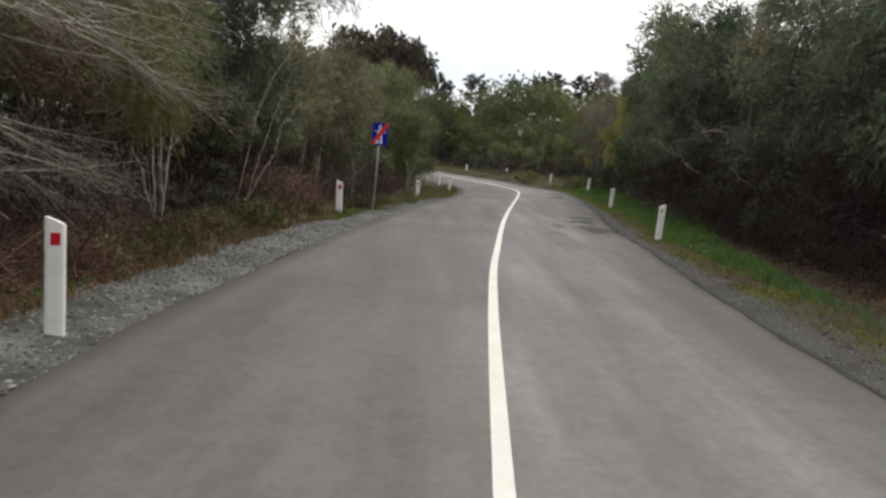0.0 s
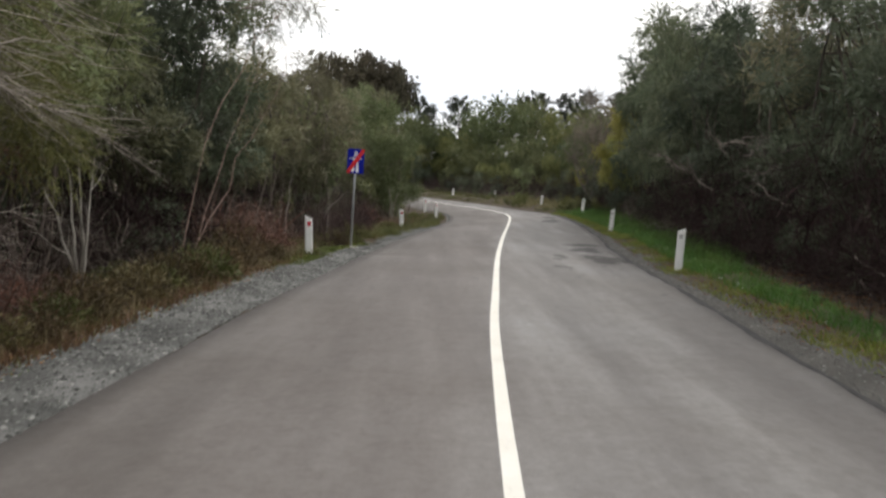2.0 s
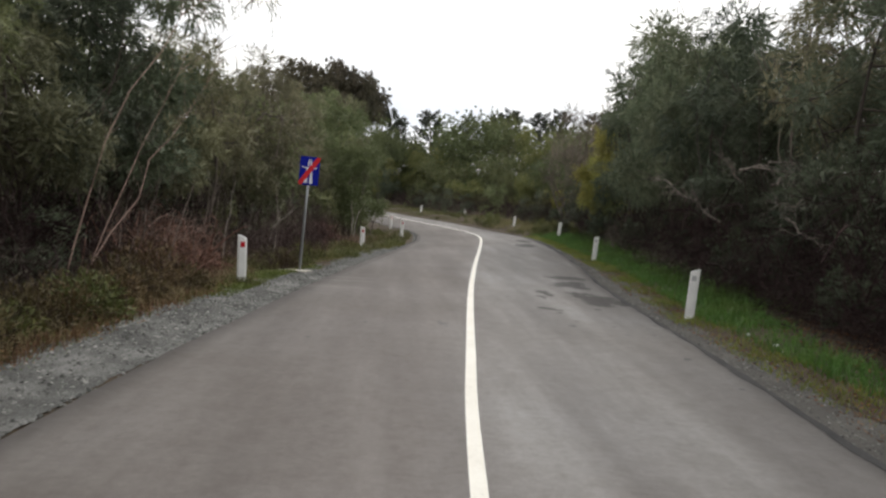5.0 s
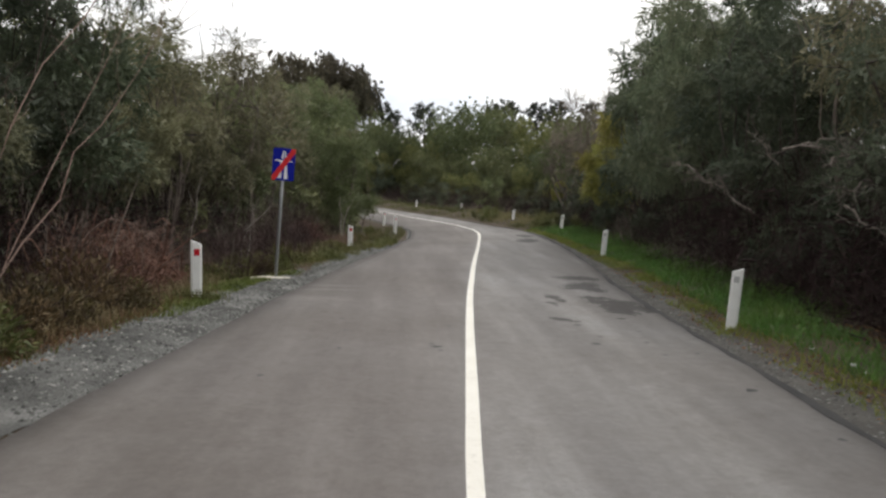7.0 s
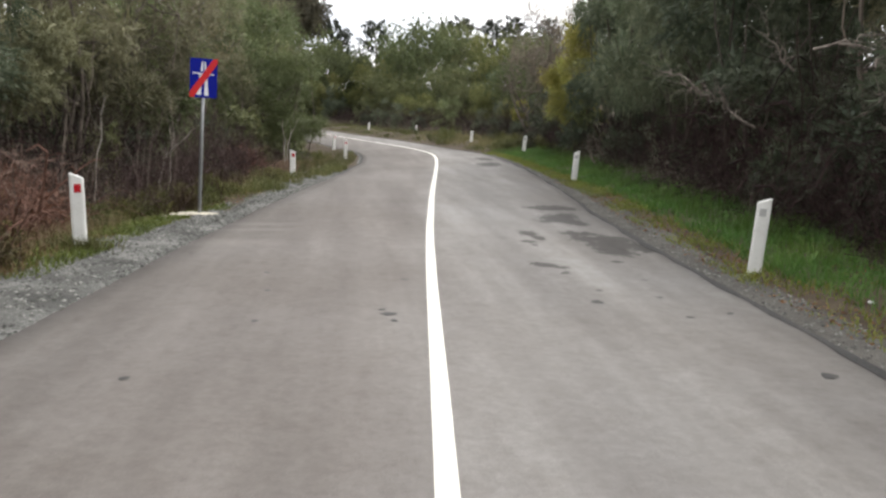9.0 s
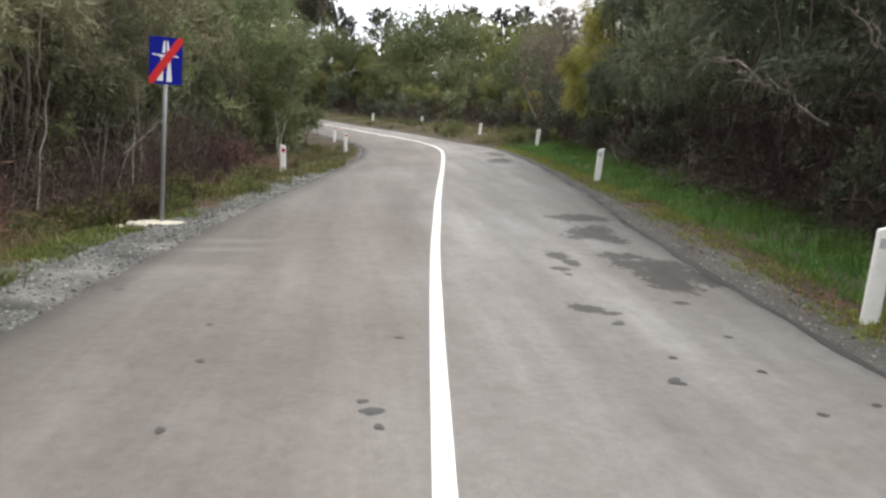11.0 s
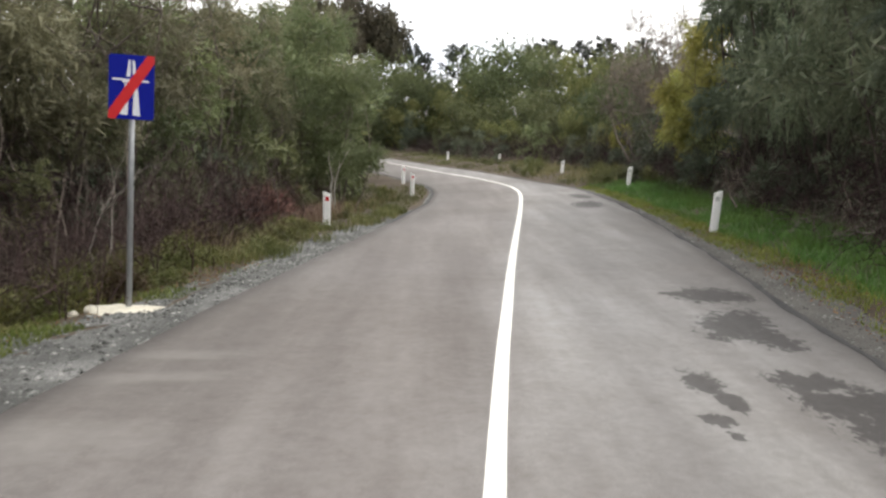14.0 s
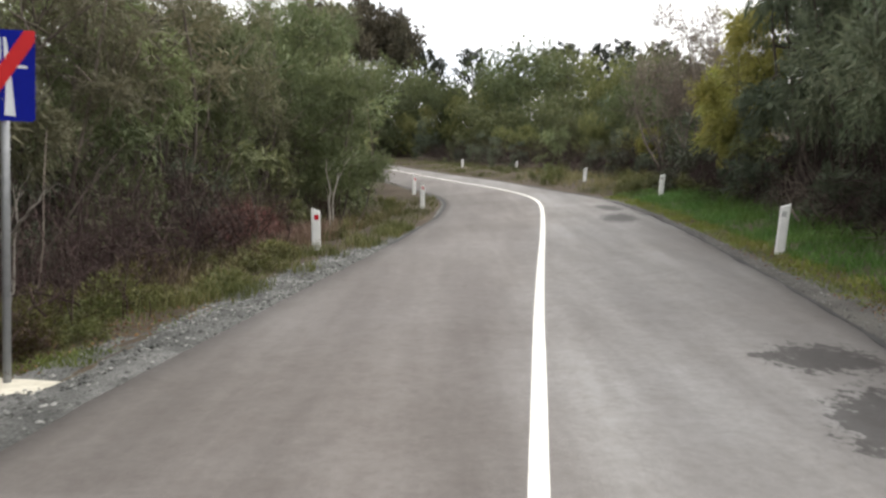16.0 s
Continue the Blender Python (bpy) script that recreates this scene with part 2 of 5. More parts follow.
M_ROAD = asphalt_material()
M_PAINT = speckled("white_road_paint", [(0.28, (0.42, 0.40, 0.35)), (0.42, (0.74, 0.71, 0.64)), (0.7, (0.84, 0.82, 0.76))], 22, 0.7, 1.5, 0.2, 0.003)
M_WET = speckled("damp_asphalt", [(0.3, (0.040, 0.038, 0.037)), (0.7, (0.068, 0.066, 0.064))], 40, 0.62, 1.5, 0.15, 0.003, 0.25)
M_SEAM = speckled("dark_asphalt_seam", [(0.3, (0.03, 0.03, 0.03)), (0.7, (0.075, 0.072, 0.07))], 30, 0.85, 1.5, 0.5)
M_SOIL = speckled("leaf_litter_soil", [(0.3, (0.032, 0.024, 0.018)), (0.5, (0.066, 0.049, 0.034)), (0.7, (0.11, 0.088, 0.054))], 7, 0.95, 0.5, 0.8, 0.03)
M_GRAVEL = speckled("grey_gravel", [(0.36, (0.042, 0.042, 0.039)), (0.5, (0.105, 0.105, 0.099)), (0.63, (0.226, 0.222, 0.213))], 48, 0.95, 1.4, 0.9, 0.02)
M_GRIT = speckled("compact_grit", [(0.3, (0.050, 0.047, 0.041)), (0.5, (0.096, 0.090, 0.081)), (0.68, (0.147, 0.137, 0.122))], 26, 0.95, 1.1, 0.8, 0.015)
M_MOSS = leaf_material("yellow_green_moss", (0.075, 0.095, 0.018), (0.14, 0.17, 0.03), (0.2, 0.205, 0.045), 0.2)
M_STONE = island_material("loose_stone", [(0.0, (0.05, 0.051, 0.047)), (0.45, (0.12, 0.122, 0.113)), (0.8, (0.21, 0.212, 0.198)), (1.0, (0.32, 0.315, 0.295))])
M_LITTER = island_material("fallen_leaf", [(0.0, (0.081, 0.042, 0.022)), (0.5, (0.189, 0.090, 0.044)), (1.0, (0.297, 0.180, 0.088))])
M_GRASS = leaf_material("green_grass", (0.042, 0.096, 0.018), (0.084, 0.166, 0.032), (0.152, 0.222, 0.054), 0.25)
M_SHORT = leaf_material("short_mossy_grass", (0.08, 0.11, 0.025), (0.13, 0.16, 0.045), (0.2, 0.2, 0.07), 0.2)
M_OLIVEGRASS = leaf_material("rough_grass", (0.055, 0.064, 0.020), (0.110, 0.116, 0.039), (0.220, 0.187, 0.088), 0.25)
M_DRYGRASS = leaf_material("dry_grass", (0.11, 0.085, 0.04), (0.21, 0.17, 0.09), (0.32, 0.27, 0.16), 0.2)
M_PINKGRASS = leaf_material("pinkish_dry_grass", (0.13, 0.088, 0.058), (0.23, 0.165, 0.115), (0.33, 0.255, 0.185), 0.2)
M_OLIVE = leaf_material("olive_leaf", (0.076, 0.080, 0.042), (0.157, 0.154, 0.086), (0.261, 0.249, 0.153))
M_DARK = leaf_material("dark_leaf", (0.041, 0.058, 0.034), (0.091, 0.109, 0.069), (0.176, 0.194, 0.128), 0.38)
M_GREYGREEN = leaf_material("grey_green_leaf", (0.059, 0.083, 0.048), (0.133, 0.159, 0.096), (0.260, 0.288, 0.185), 0.36)
M_LIGHT = leaf_material("pale_green_leaf", (0.091, 0.109, 0.046), (0.175, 0.196, 0.089), (0.278, 0.289, 0.140))
M_FEATHER = leaf_material("feathery_leaf", (0.087, 0.105, 0.045), (0.155, 0.178, 0.078), (0.224, 0.246, 0.115), 0.35)
M_DEEP = leaf_material("deep_green_leaf", (0.054, 0.071, 0.030), (0.112, 0.133, 0.058), (0.198, 0.209, 0.095), 0.3)
M_MEADOW = leaf_material("yellowish_green_leaf", (0.081, 0.094, 0.032), (0.157, 0.169, 0.061), (0.251, 0.252, 0.101), 0.3)
M_YELLOW = leaf_material("yellow_green_leaf", (0.12, 0.14, 0.04), (0.29, 0.30, 0.075), (0.52, 0.49, 0.125), 0.42)
M_YELLOWOLIVE = leaf_material("yellow_olive_leaf", (0.088, 0.084, 0.033), (0.160, 0.151, 0.057), (0.252, 0.223, 0.090))
M_GREY = leaf_material("grey_brown_leaf", (0.083, 0.066, 0.053), (0.179, 0.145, 0.119), (0.275, 0.238, 0.185), 0.15)
M_PINE = leaf_material("pine_needle", (0.014, 0.02, 0.012), (0.03, 0.038, 0.024), (0.06, 0.066, 0.042), 0.1)
M_DOME = leaf_material("dark_brown_crown", (0.040, 0.035, 0.023), (0.082, 0.070, 0.045), (0.140, 0.118, 0.078), 0.1)
M_HEATH = leaf_material("low_bush_leaf", (0.058, 0.066, 0.022), (0.124, 0.132, 0.042), (0.221, 0.185, 0.066), 0.2)
M_HEATHBROWN = leaf_material("brown_bush_leaf", (0.06, 0.045, 0.022), (0.12, 0.092, 0.042), (0.2, 0.15, 0.075), 0.2)
M_RUST = leaf_material("rust_dead_leaf", (0.09, 0.052, 0.03), (0.165, 0.092, 0.052), (0.24, 0.145, 0.088), 0.15)
M_MAROON = leaf_material("maroon_bramble_leaf", (0.082, 0.032, 0.035), (0.186, 0.074, 0.074), (0.324, 0.166, 0.151), 0.15)
M_BRACKEN = leaf_material("red_brown_bracken", (0.075, 0.038, 0.022), (0.16, 0.085, 0.05), (0.26, 0.16, 0.10), 0.15)
M_BARK = bark_material("grey_brown_bark", (0.045, 0.036, 0.031), (0.12, 0.098, 0.082))
M_PALEBARK = bark_material("pale_grey_bark", (0.20, 0.18, 0.155), (0.42, 0.39, 0.345))
# twig brown deepened to near black: the shade under the hedges is in the colour
M_SHADEDTWIG = bark_material("dry_brown_twig_shaded", (0.0123, 0.0072, 0.0072), (0.0525, 0.0328, 0.0303))
M_RUSSET = bark_material("russet_dry_twig", (0.034, 0.022, 0.021), (0.115, 0.078, 0.071))
M_STEM = bark_material("brown_sapling_bark", (0.075, 0.06, 0.051), (0.215, 0.18, 0.15))
M_REDTWIG = bark_material("red_brown_twig", (0.098, 0.049, 0.037), (0.229, 0.133, 0.102))
M_CANE = bark_material("dead_bramble_cane", (0.136, 0.089, 0.072), (0.306, 0.221, 0.183))
M_DEADWOOD = bark_material("weathered_dead_wood", (0.080, 0.066, 0.057), (0.288, 0.250, 0.217), 14)
M_GREYTWIG = bark_material("weathered_grey_twig", (0.213, 0.185, 0.157), (0.482, 0.431, 0.375))
M_WHITE = speckled("white_plastic", [(0.25, (0.55, 0.54, 0.51)), (0.45, (0.78, 0.78, 0.76)), (0.7, (0.84, 0.84, 0.82))], 18, 0.5, 3, 0.05)
M_RED = speckled("red_reflector", [(0.3, (0.38, 0.012, 0.02)), (0.7, (0.55, 0.02, 0.03))], 60, 0.25, 5, 0.1)
M_PALEREF = speckled("grey_reflector", [(0.3, (0.38, 0.38, 0.38)), (0.7, (0.52, 0.52, 0.51))], 60, 0.25, 5, 0.1)
M_BLUE = speckled("blue_sign_sheet", [(0.3, (0.004, 0.010, 0.22)), (0.7, (0.006, 0.014, 0.30))], 12, 0.6, 2, 0.02, 0.01, 0.12)
M_SIGNRED = speckled("red_sign_sheet", [(0.3, (0.55, 0.018, 0.022)), (0.7, (0.68, 0.026, 0.028))], 12, 0.4, 2, 0.02)
M_SIGNWHITE = speckled("white_sign_sheet", [(0.3, (0.72, 0.74, 0.78)), (0.7, (0.84, 0.86, 0.88))], 12, 0.4, 2, 0.02)
M_STEEL = speckled("galvanised_steel", [(0.3, (0.19, 0.195, 0.2)), (0.7, (0.33, 0.335, 0.34))], 20, 0.45, 2, 0.05)
M_STEEL.node_tree.nodes["Principled BSDF"].inputs["Metallic"].default_value = 0.5
M_CONCRETE = speckled("cream_concrete", [(0.3, (0.42, 0.39, 0.31)), (0.7, (0.66, 0.62, 0.52))], 16, 0.9, 2, 0.4)
M_SCRAP = speckled("white_scrap", [(0.3, (0.6, 0.6, 0.58)), (0.7, (0.8, 0.8, 0.78))], 30, 0.6, 3, 0.1)

# ---- plan of the road: x of its edges, its line and the hedges, by y ----
YS = np.arange(-60, 140.01, 0.25)


def course(*knots):
    """A smooth course x(y) through a few knots (y, x)."""
    k = np.array(knots, float)
    x = np.interp(YS, k[:, 0], k[:, 1])
    w = np.exp(-np.linspace(-2, 2, 25) ** 2)
    pad = np.concatenate([x[0] + (np.arange(-12, 0)) * (x[1] - x[0]), x, x[-1] + np.arange(1, 13) * (x[-1] - x[-2])])
    return np.convolve(pad, w / w.sum(), "valid")


LINE = course((-60, -0.2), (0, 0.28), (4, 0.43), (8.2, 0.62), (12.9, 0.89), (15.7, 1.13), (19.4, 1.43), (22.1, 1.67), (24, 1.84), (26.5, 2.11), (28, 2.25), (32.5, 2.74),
              (37.2, 3.27), (42, 3.79), (45.5, 4.14), (48, 4.36), (50.5, 4.47), (52, 4.46), (54.5, 4.27), (57.3, 3.84), (60.2, 3.2), (62, 2.78), (66.5, 1.45), (70, 0.7), (74.4, -0.35), (77.4, -1.08), (87.5, -3.47), (95, -6.4), (102, -11.5), (110, -19), (140, -52))
LEFT = course((-60, -3.0), (0, -2.5), (5, -2.5), (6.8, -2.54), (8.2, -2.48), (9.7, -2.36), (13.6, -2.12), (15.6, -1.94), (17, -1.82), (18.7, -1.62), (20.5, -1.48), (22, -1.35), (23.5, -1.16), (25.7, -0.96), (28, -0.68),
              (29.7, -0.47), (32.5, -0.12), (34.5, 0.16), (36.2, 0.34), (41, 0.78), (43, 1.02), (46, 1.15), (51.5, 1.26), (55.2, 0.98), (57, 0.6), (67, -1.8), (77, -4.2), (92, -7.6), (100, -13), (108, -21), (140, -55))
RIGHT = course((-60, 2.6), (0, 3.3), (6.5, 3.58), (8.6, 3.68), (10.7, 3.79), (13, 3.98), (15.3, 4.19), (18, 4.4), (20, 4.54), (22, 4.66), (24, 4.85), (26.5, 5.1), (28.4, 5.38), (30.6, 5.64), (32.6, 5.83), (35, 6.1),
               (37, 6.25), (42, 6.55), (45.7, 6.64), (49.9, 6.55), (51, 6.42), (55.8, 5.6), (62.8, 4.19), (73.5, 1.4), (88.8, -2.2), (95, -3.7), (101, -6.6), (107, -11.5), (114, -19), (140, -48))
HEDGE_L = course((-60, -4.8), (0, -4.1), (7, -4.1), (14.4, -4.3), (19.6, -4.1), (23.4, -3.9), (28.8, -3.4), (31, -2.9), (35, -2.75), (41.6, -2.7), (47.9, -1.7), (57, -2.3), (67, -4.6), (92, -10.4), (100, -17), (140, -62))
HEDGE_R = course((-60, 5.9), (0, 6.2), (7, 6.3), (11, 6.5), (15, 6.8), (19, 7.0), (22.5, 7.4), (26.4, 7.8), (32.7, 8.4), (42, 8.8), (52, 9.9), (60, 9.2), (70, 7.6), (80, 5.2), (92, 2), (105, -2), (112, -8), (120, -17), (140, -40))


def at(c, y):
    return np.interp(y, YS, c)


def road_z(x, y):
    """Height of the road's plane, which tips more and more to the inside of the bend."""
    xc = np.clip(x, at(LEFT, y) - 3, at(RIGHT, y) + 3)
    fall = np.interp(y, [0, 15, 25, 34, 48, 60, 75, 92], [0.01, 0.012, 0.02, 0.035, 0.08, 0.08, 0.07, 0.06])
    return np.interp(y, [0, 50, 75, 92], [0, 0, 0.05, 0.1]) + fall * (xc - at(LINE, y))


def ground_z(x, y):
    """Height of the ground beside and under the road."""
    x, y = np.asarray(x, float), np.asarray(y, float)
    z = road_z(x, y)
    dl, dr = at(LEFT, y) - x, x - at(RIGHT, y)
    z = z - 0.10 * np.clip(-np.maximum(dl, dr) / 0.5, 0, 1) - 0.02
    z = z + 0.055 * np.clip((dl - 0.1) / 0.5, 0, 1) - 0.2 * np.clip((dl - 1.0) / 1.5, 0, 1) + 0.18 * np.clip((dr - 0.2) / 2.0, 0, 1)
    z = z - 0.2 * np.exp(-((y - 26.5) / 2.5) ** 2) * np.clip((dl - 0.3) / 0.5, 0, 1)
    z = z + 0.9 * np.clip((dr - 4) / 8, 0, 1) + 5.0 * np.clip((dr - 12) / 60, 0, 1)
    z = z + 0.5 * np.clip((dl - 6) / 10, 0, 1) + 6.0 * np.clip((dl - 12) / 60, 0, 1)
    out = np.maximum(dl, dr)
    bumps = 0.035 * np.sin(1.7 * x + 0.6 * y) * np.sin(0.9 * y - 0.5 * x) + 0.02 * np.sin(4.1 * y + 2.3 * x)
    return z + bumps * np.clip((out - 0.4) / 0.8, 0, 1)


# ---- building helpers ----
def mesh_ob(name, verts, faces, material, parent=None, label="", smooth=False):
    me = bpy.data.meshes.new(name)
    me.from_pydata([tuple(v) for v in np.asarray(verts).tolist()], [], faces if isinstance(faces, list) else np.asarray(faces).tolist())
    me.materials.append(material)
    if smooth:
        me.polygons.foreach_set("use_smooth", [True] * len(me.polygons))
    me.update()
    ob = new(name, me)
    if parent is not None:
        ob.parent = parent
    if label:
        ob["label"] = label
    return ob


def part(name, bm, material, parent, label="", smooth=False):
    me = bpy.data.meshes.new(name)
    bm.to_mesh(me)
    bm.free()
    me.materials.append(material)
    if smooth:
        me.polygons.foreach_set("use_smooth", [True] * len(me.polygons))
    ob = new(name, me)
    ob.parent = parent
    if label:
        ob["label"] = label
    return ob


def strip(name, xa, xb, y0, y1, step, lift, material, across=2, zfun=road_z, skirt=0.0, wave=0.0, seed=1):
    """A ribbon along the road between two courses."""
    rng = np.random.default_rng(seed)
    ys = np.arange(y0, y1 + 1e-6, step)
    a, b = xa(ys), xb(ys)
    if wave:
        def wander():
            w = rng.normal(0, 1, len(ys))
            slow = np.convolve(rng.normal(0, 1, len(ys) + 16), np.ones(17) / 4, "valid")
            return wave * (0.35 * w + slow)
        a, b = a + wander(), b + wander()
    u = np.linspace(0, 1, across + 1)
    X = a[:, None] * (1 - u) + b[:, None] * u
    Y = np.repeat(ys[:, None], across + 1, 1)
    Z = zfun(X, Y) + lift
    if skirt:
        X = np.concatenate([X[:, :1] - 0.02, X, X[:, -1:] + 0.02], 1)
        Y = np.concatenate([Y[:, :1], Y, Y[:, -1:]], 1)
        Z = np.concatenate([Z[:, :1] - skirt, Z, Z[:, -1:] - skirt], 1)
    n, k = X.shape
    v = np.stack([X, Y, Z], -1).reshape(-1, 3)
    i = (np.arange(n - 1)[:, None] * k + np.arange(k - 1)).ravel()
    f = np.stack([i, i + 1, i + k + 1, i + k], 1)
    ob = mesh_ob(name, v, f, material, smooth=True)
    lane = ob.data.attributes.new("lane", "FLOAT", "POINT")
    lane.data.foreach_set("value", (v[:, 0] - at(LINE, v[:, 1])).astype(np.float32))
    return ob


def tube(points, radii, sides=5):
    """Vertices and faces of a tapered tube along points."""
    p = np.asarray(points, float)
    r = np.asarray(radii, float)
    d = np.gradient(p, axis=0)
    d /= np.linalg.norm(d, axis=1, keepdims=True) + 1e-9
    ref = np.where(np.abs(d[:, 2:3]) > 0.9, [[1.0, 0, 0]], [[0, 0, 1.0]])
    s = np.cross(d, ref)
    s /= np.linalg.norm(s, axis=1, keepdims=True) + 1e-9
    t = np.cross(d, s)
    a = np.arange(sides) * 2 * np.pi / sides
    ring = p[:, None] + r[:, None, None] * (np.cos(a)[None, :, None] * s[:, None] + np.sin(a)[None, :, None] * t[:, None])
    n = len(p)
    i = np.arange(n - 1)[:, None] * sides + np.arange(sides)
    j = np.arange(n - 1)[:, None] * sides + (np.arange(sides) + 1) % sides
    f = np.stack([i, j, j + sides, i + sides], -1).reshape(-1, 4)
    return ring.reshape(-1, 3), f


class Heap:
    """Collects many small pieces into one mesh."""

    def __init__(self):
        self.v, self.f, self.n = [], [], 0

    def add(self, v, f):
        self.v.append(v)
        self.f.append(np.asarray(f) + self.n)
        self.n += len(v)

    def made(self, name, material, parent=None, label="", smooth=False):
        f = []
        for part_f in self.f:
            f += part_f.tolist()
        return mesh_ob(name, np.concatenate(self.v), f, material, parent, label, smooth)


def unit(a):
    return a / (np.linalg.norm(a, axis=-1, keepdims=True) + 1e-9)


def leaves(rng, base, way, length, width, face=None):
    """Leaf blades, each a slim pointed sliver; most turn their face the given way."""
    n = len(base)
    turn = rng.normal(0, 1, (n, 3)) if face is None else face + rng.normal(0, 0.45, (n, 3))
    side = unit(np.cross(way, turn))
    length = length * rng.uniform(0.6, 1.25, (n, 1))
    width = width * rng.uniform(0.7, 1.2, (n, 1))
    v = np.stack([base + side * width / 2, base + way * length, base - side * width / 2], 1)
    return v.reshape(-1, 3), np.arange(3 * n).reshape(n, 3)


def sprigs(rng, base, axis, count, reach, length, width, droop, face=None):
    """Leaves set along short twigs that start at base and run along axis."""
    n = len(base)
    s = rng.uniform(0, 1, (n, count, 1))
    reach = reach * rng.uniform(0.5, 1.2, (n, 1, 1))
    p = base[:, None] + axis[:, None] * s * reach
    p = p + np.array([0, 0, -1.0]) * droop * reach * s * s
    w = unit(axis[:, None] * 0.7 + rng.normal(0, 0.55, (n, count, 3)) + np.array([0, 0, -droop]))
    if face is not None:
        face = np.repeat(face + np.array([0, 0, 0.35]), count, 0)
    return leaves(rng, p.reshape(-1, 3), w.reshape(-1, 3), length, width, face)


def in_lumps(rng, lumps, n, inner, outer):
    """Points in a crown made of ellipsoid lumps (x, y, z, r, rz), and the outward way at each."""
    L = np.array(lumps, float)
    w = L[:, 3] ** 2
    k = rng.choice(len(L), n, p=w / w.sum())
    d = unit(rng.normal(0, 1, (n, 3)))
    rad = rng.uniform(inner, outer, (n, 1))
    wob = 1 + 0.14 * np.sin(5 * d[:, :1] + k[:, None]) * np.cos(4 * d[:, 1:2] - k[:, None])
    p = L[k, :3] + d * rad * wob * np.stack([L[k, 3], L[k, 3], L[k, 4]], 1)
    return p, d


def limb(rng, heap, a, b, r0, r1, sag=0.2, steps=6, sides=5, kink=0.018):
    """A crooked branch from a to b; returns its points."""
    a, b = np.asarray(a, float), np.asarray(b, float)
    u = np.linspace(0, 1, steps)[:, None]
    size = np.linalg.norm(b - a)
    off = rng.normal(0, sag * size * 0.25, 3)
    p = a * (1 - u) + b * u + off * np.sin(np.pi * u) + rng.normal(0, kink * min(size, 1.5), (steps, 3)) * np.sin(np.pi * u)
    heap.add(*tube(p, np.linspace(r0, r1, steps), sides))
    return p


def crown_lumps(rng, height, spread, count, low, fat=1.0):
    """Rounded clumps set well apart over the outside of a crown, and one in its middle."""
    out = []
    for i in range(count):
        best, gap = None, -1
        for _ in range(7):
            a = rng.uniform(0, 2 * np.pi)
            q = rng.uniform(0, 1) ** 0.45
            z = rng.uniform(low, 0.86)
            room = spread * np.sqrt(max(0.1, 1 - ((z - 0.48) / 0.56) ** 2))
            r = spread * rng.uniform(0.28, 0.46) * fat
            c = (np.cos(a) * q * room * 0.72, np.sin(a) * q * room * 0.72, z * height, r, r * rng.uniform(0.7, 1.05))
            d = min([np.linalg.norm(np.subtract(c[:3], o[:3])) - 0.6 * o[3] for o in out] or [9])
            if d > gap:
                best, gap = c, d
        out.append(best)
    out.append((0, 0, height * (0.36 + low * 0.5), spread * 0.5, height * 0.22))
    return out


def bushy_tree(name, seed, height, spread, leaf_m, bark_m, n_sprig, per, leaf_l, leaf_w, droop=0.3, low=0.3, lumps=9, stems=5, core=1500, core_size=0.34, reach=0.45, twigs=60, inner=0.6, tuft=9, flare=0.55, fat=1.0):
    """A many-stemmed tree: crooked stems, limbs, twigs and a crown of separate leaves in fan-shaped tufts."""
    rng = np.random.default_rng(seed)
    root = new(name)
    L = crown_lumps(rng, height, spread, lumps, low, fat)
    wood = Heap()
    for i in range(stems):
        a = 2 * np.pi * i / stems + rng.uniform(-0.5, 0.5)
        foot = np.array([np.cos(a), np.sin(a), 0]) * spread * rng.uniform(0.04, 0.16) + [0, 0, -0.25]
        tgt = L[int(rng.integers(len(L)))]
        p = limb(rng, wood, foot, (tgt[0], tgt[1], tgt[2]), height * 0.0065 * rng.uniform(0.6, 1.4), height * 0.0025, 0.35, 8, 6)
        for j in range(4):
            q = p[int(rng.integers(3, 8))]
            t2 = L[int(rng.integers(len(L)))]
            end = np.array(t2[:3]) + rng.normal(0, 0.4, 3) * t2[3]
            limb(rng, wood, q, end, height * 0.0032, height * 0.001, 0.3, 6, 4)
    tp, td = in_lumps(rng, L, twigs, 0.3, 0.7)
    for q, d in zip(tp, td):
        limb(rng, wood, q, q + (d + [0, 0, 0.3]) * spread * rng.uniform(0.12, 0.3), height * 0.0018, height * 0.0006, 0.2, 4, 3)
    wood.made("trunk", bark_m, root, smooth=True)
    crown = Heap()
    p, d = in_lumps(rng, L, n_sprig // tuft, inner + 0.1, 1.02)
    way = unit(d + np.array([0, 0, 0.5 - droop]) + rng.normal(0, 0.3, d.shape))
    size = rng.uniform(0.6, 1.3, (len(p), 1))
    p = np.repeat(p - way * reach * 0.5 * size, tuft, 0) + rng.normal(0, 0.16 * reach, (len(p) * tuft, 3))
    d, way = np.repeat(d, tuft, 0), np.repeat(way, tuft, 0)
    axis = unit(way + rng.normal(0, flare, d.shape)) * np.repeat(size, tuft, 0)
    crown.add(*sprigs(rng, p, axis, per, reach, leaf_l, leaf_w, droop, d))
    p, d = in_lumps(rng, L, core, 0.15, 0.75)
    crown.add(*leaves(rng, p, unit(d + rng.normal(0, 0.8, d.shape)), core_size, core_size * 0.28, d))
    crown.made("crown", leaf_m, root)
    return root


def drop_template(root):
    """Removes a thing that only served as the pattern of its copies."""
    for o in (*root.children_recursive, root):
        bpy.data.objects.remove(o)


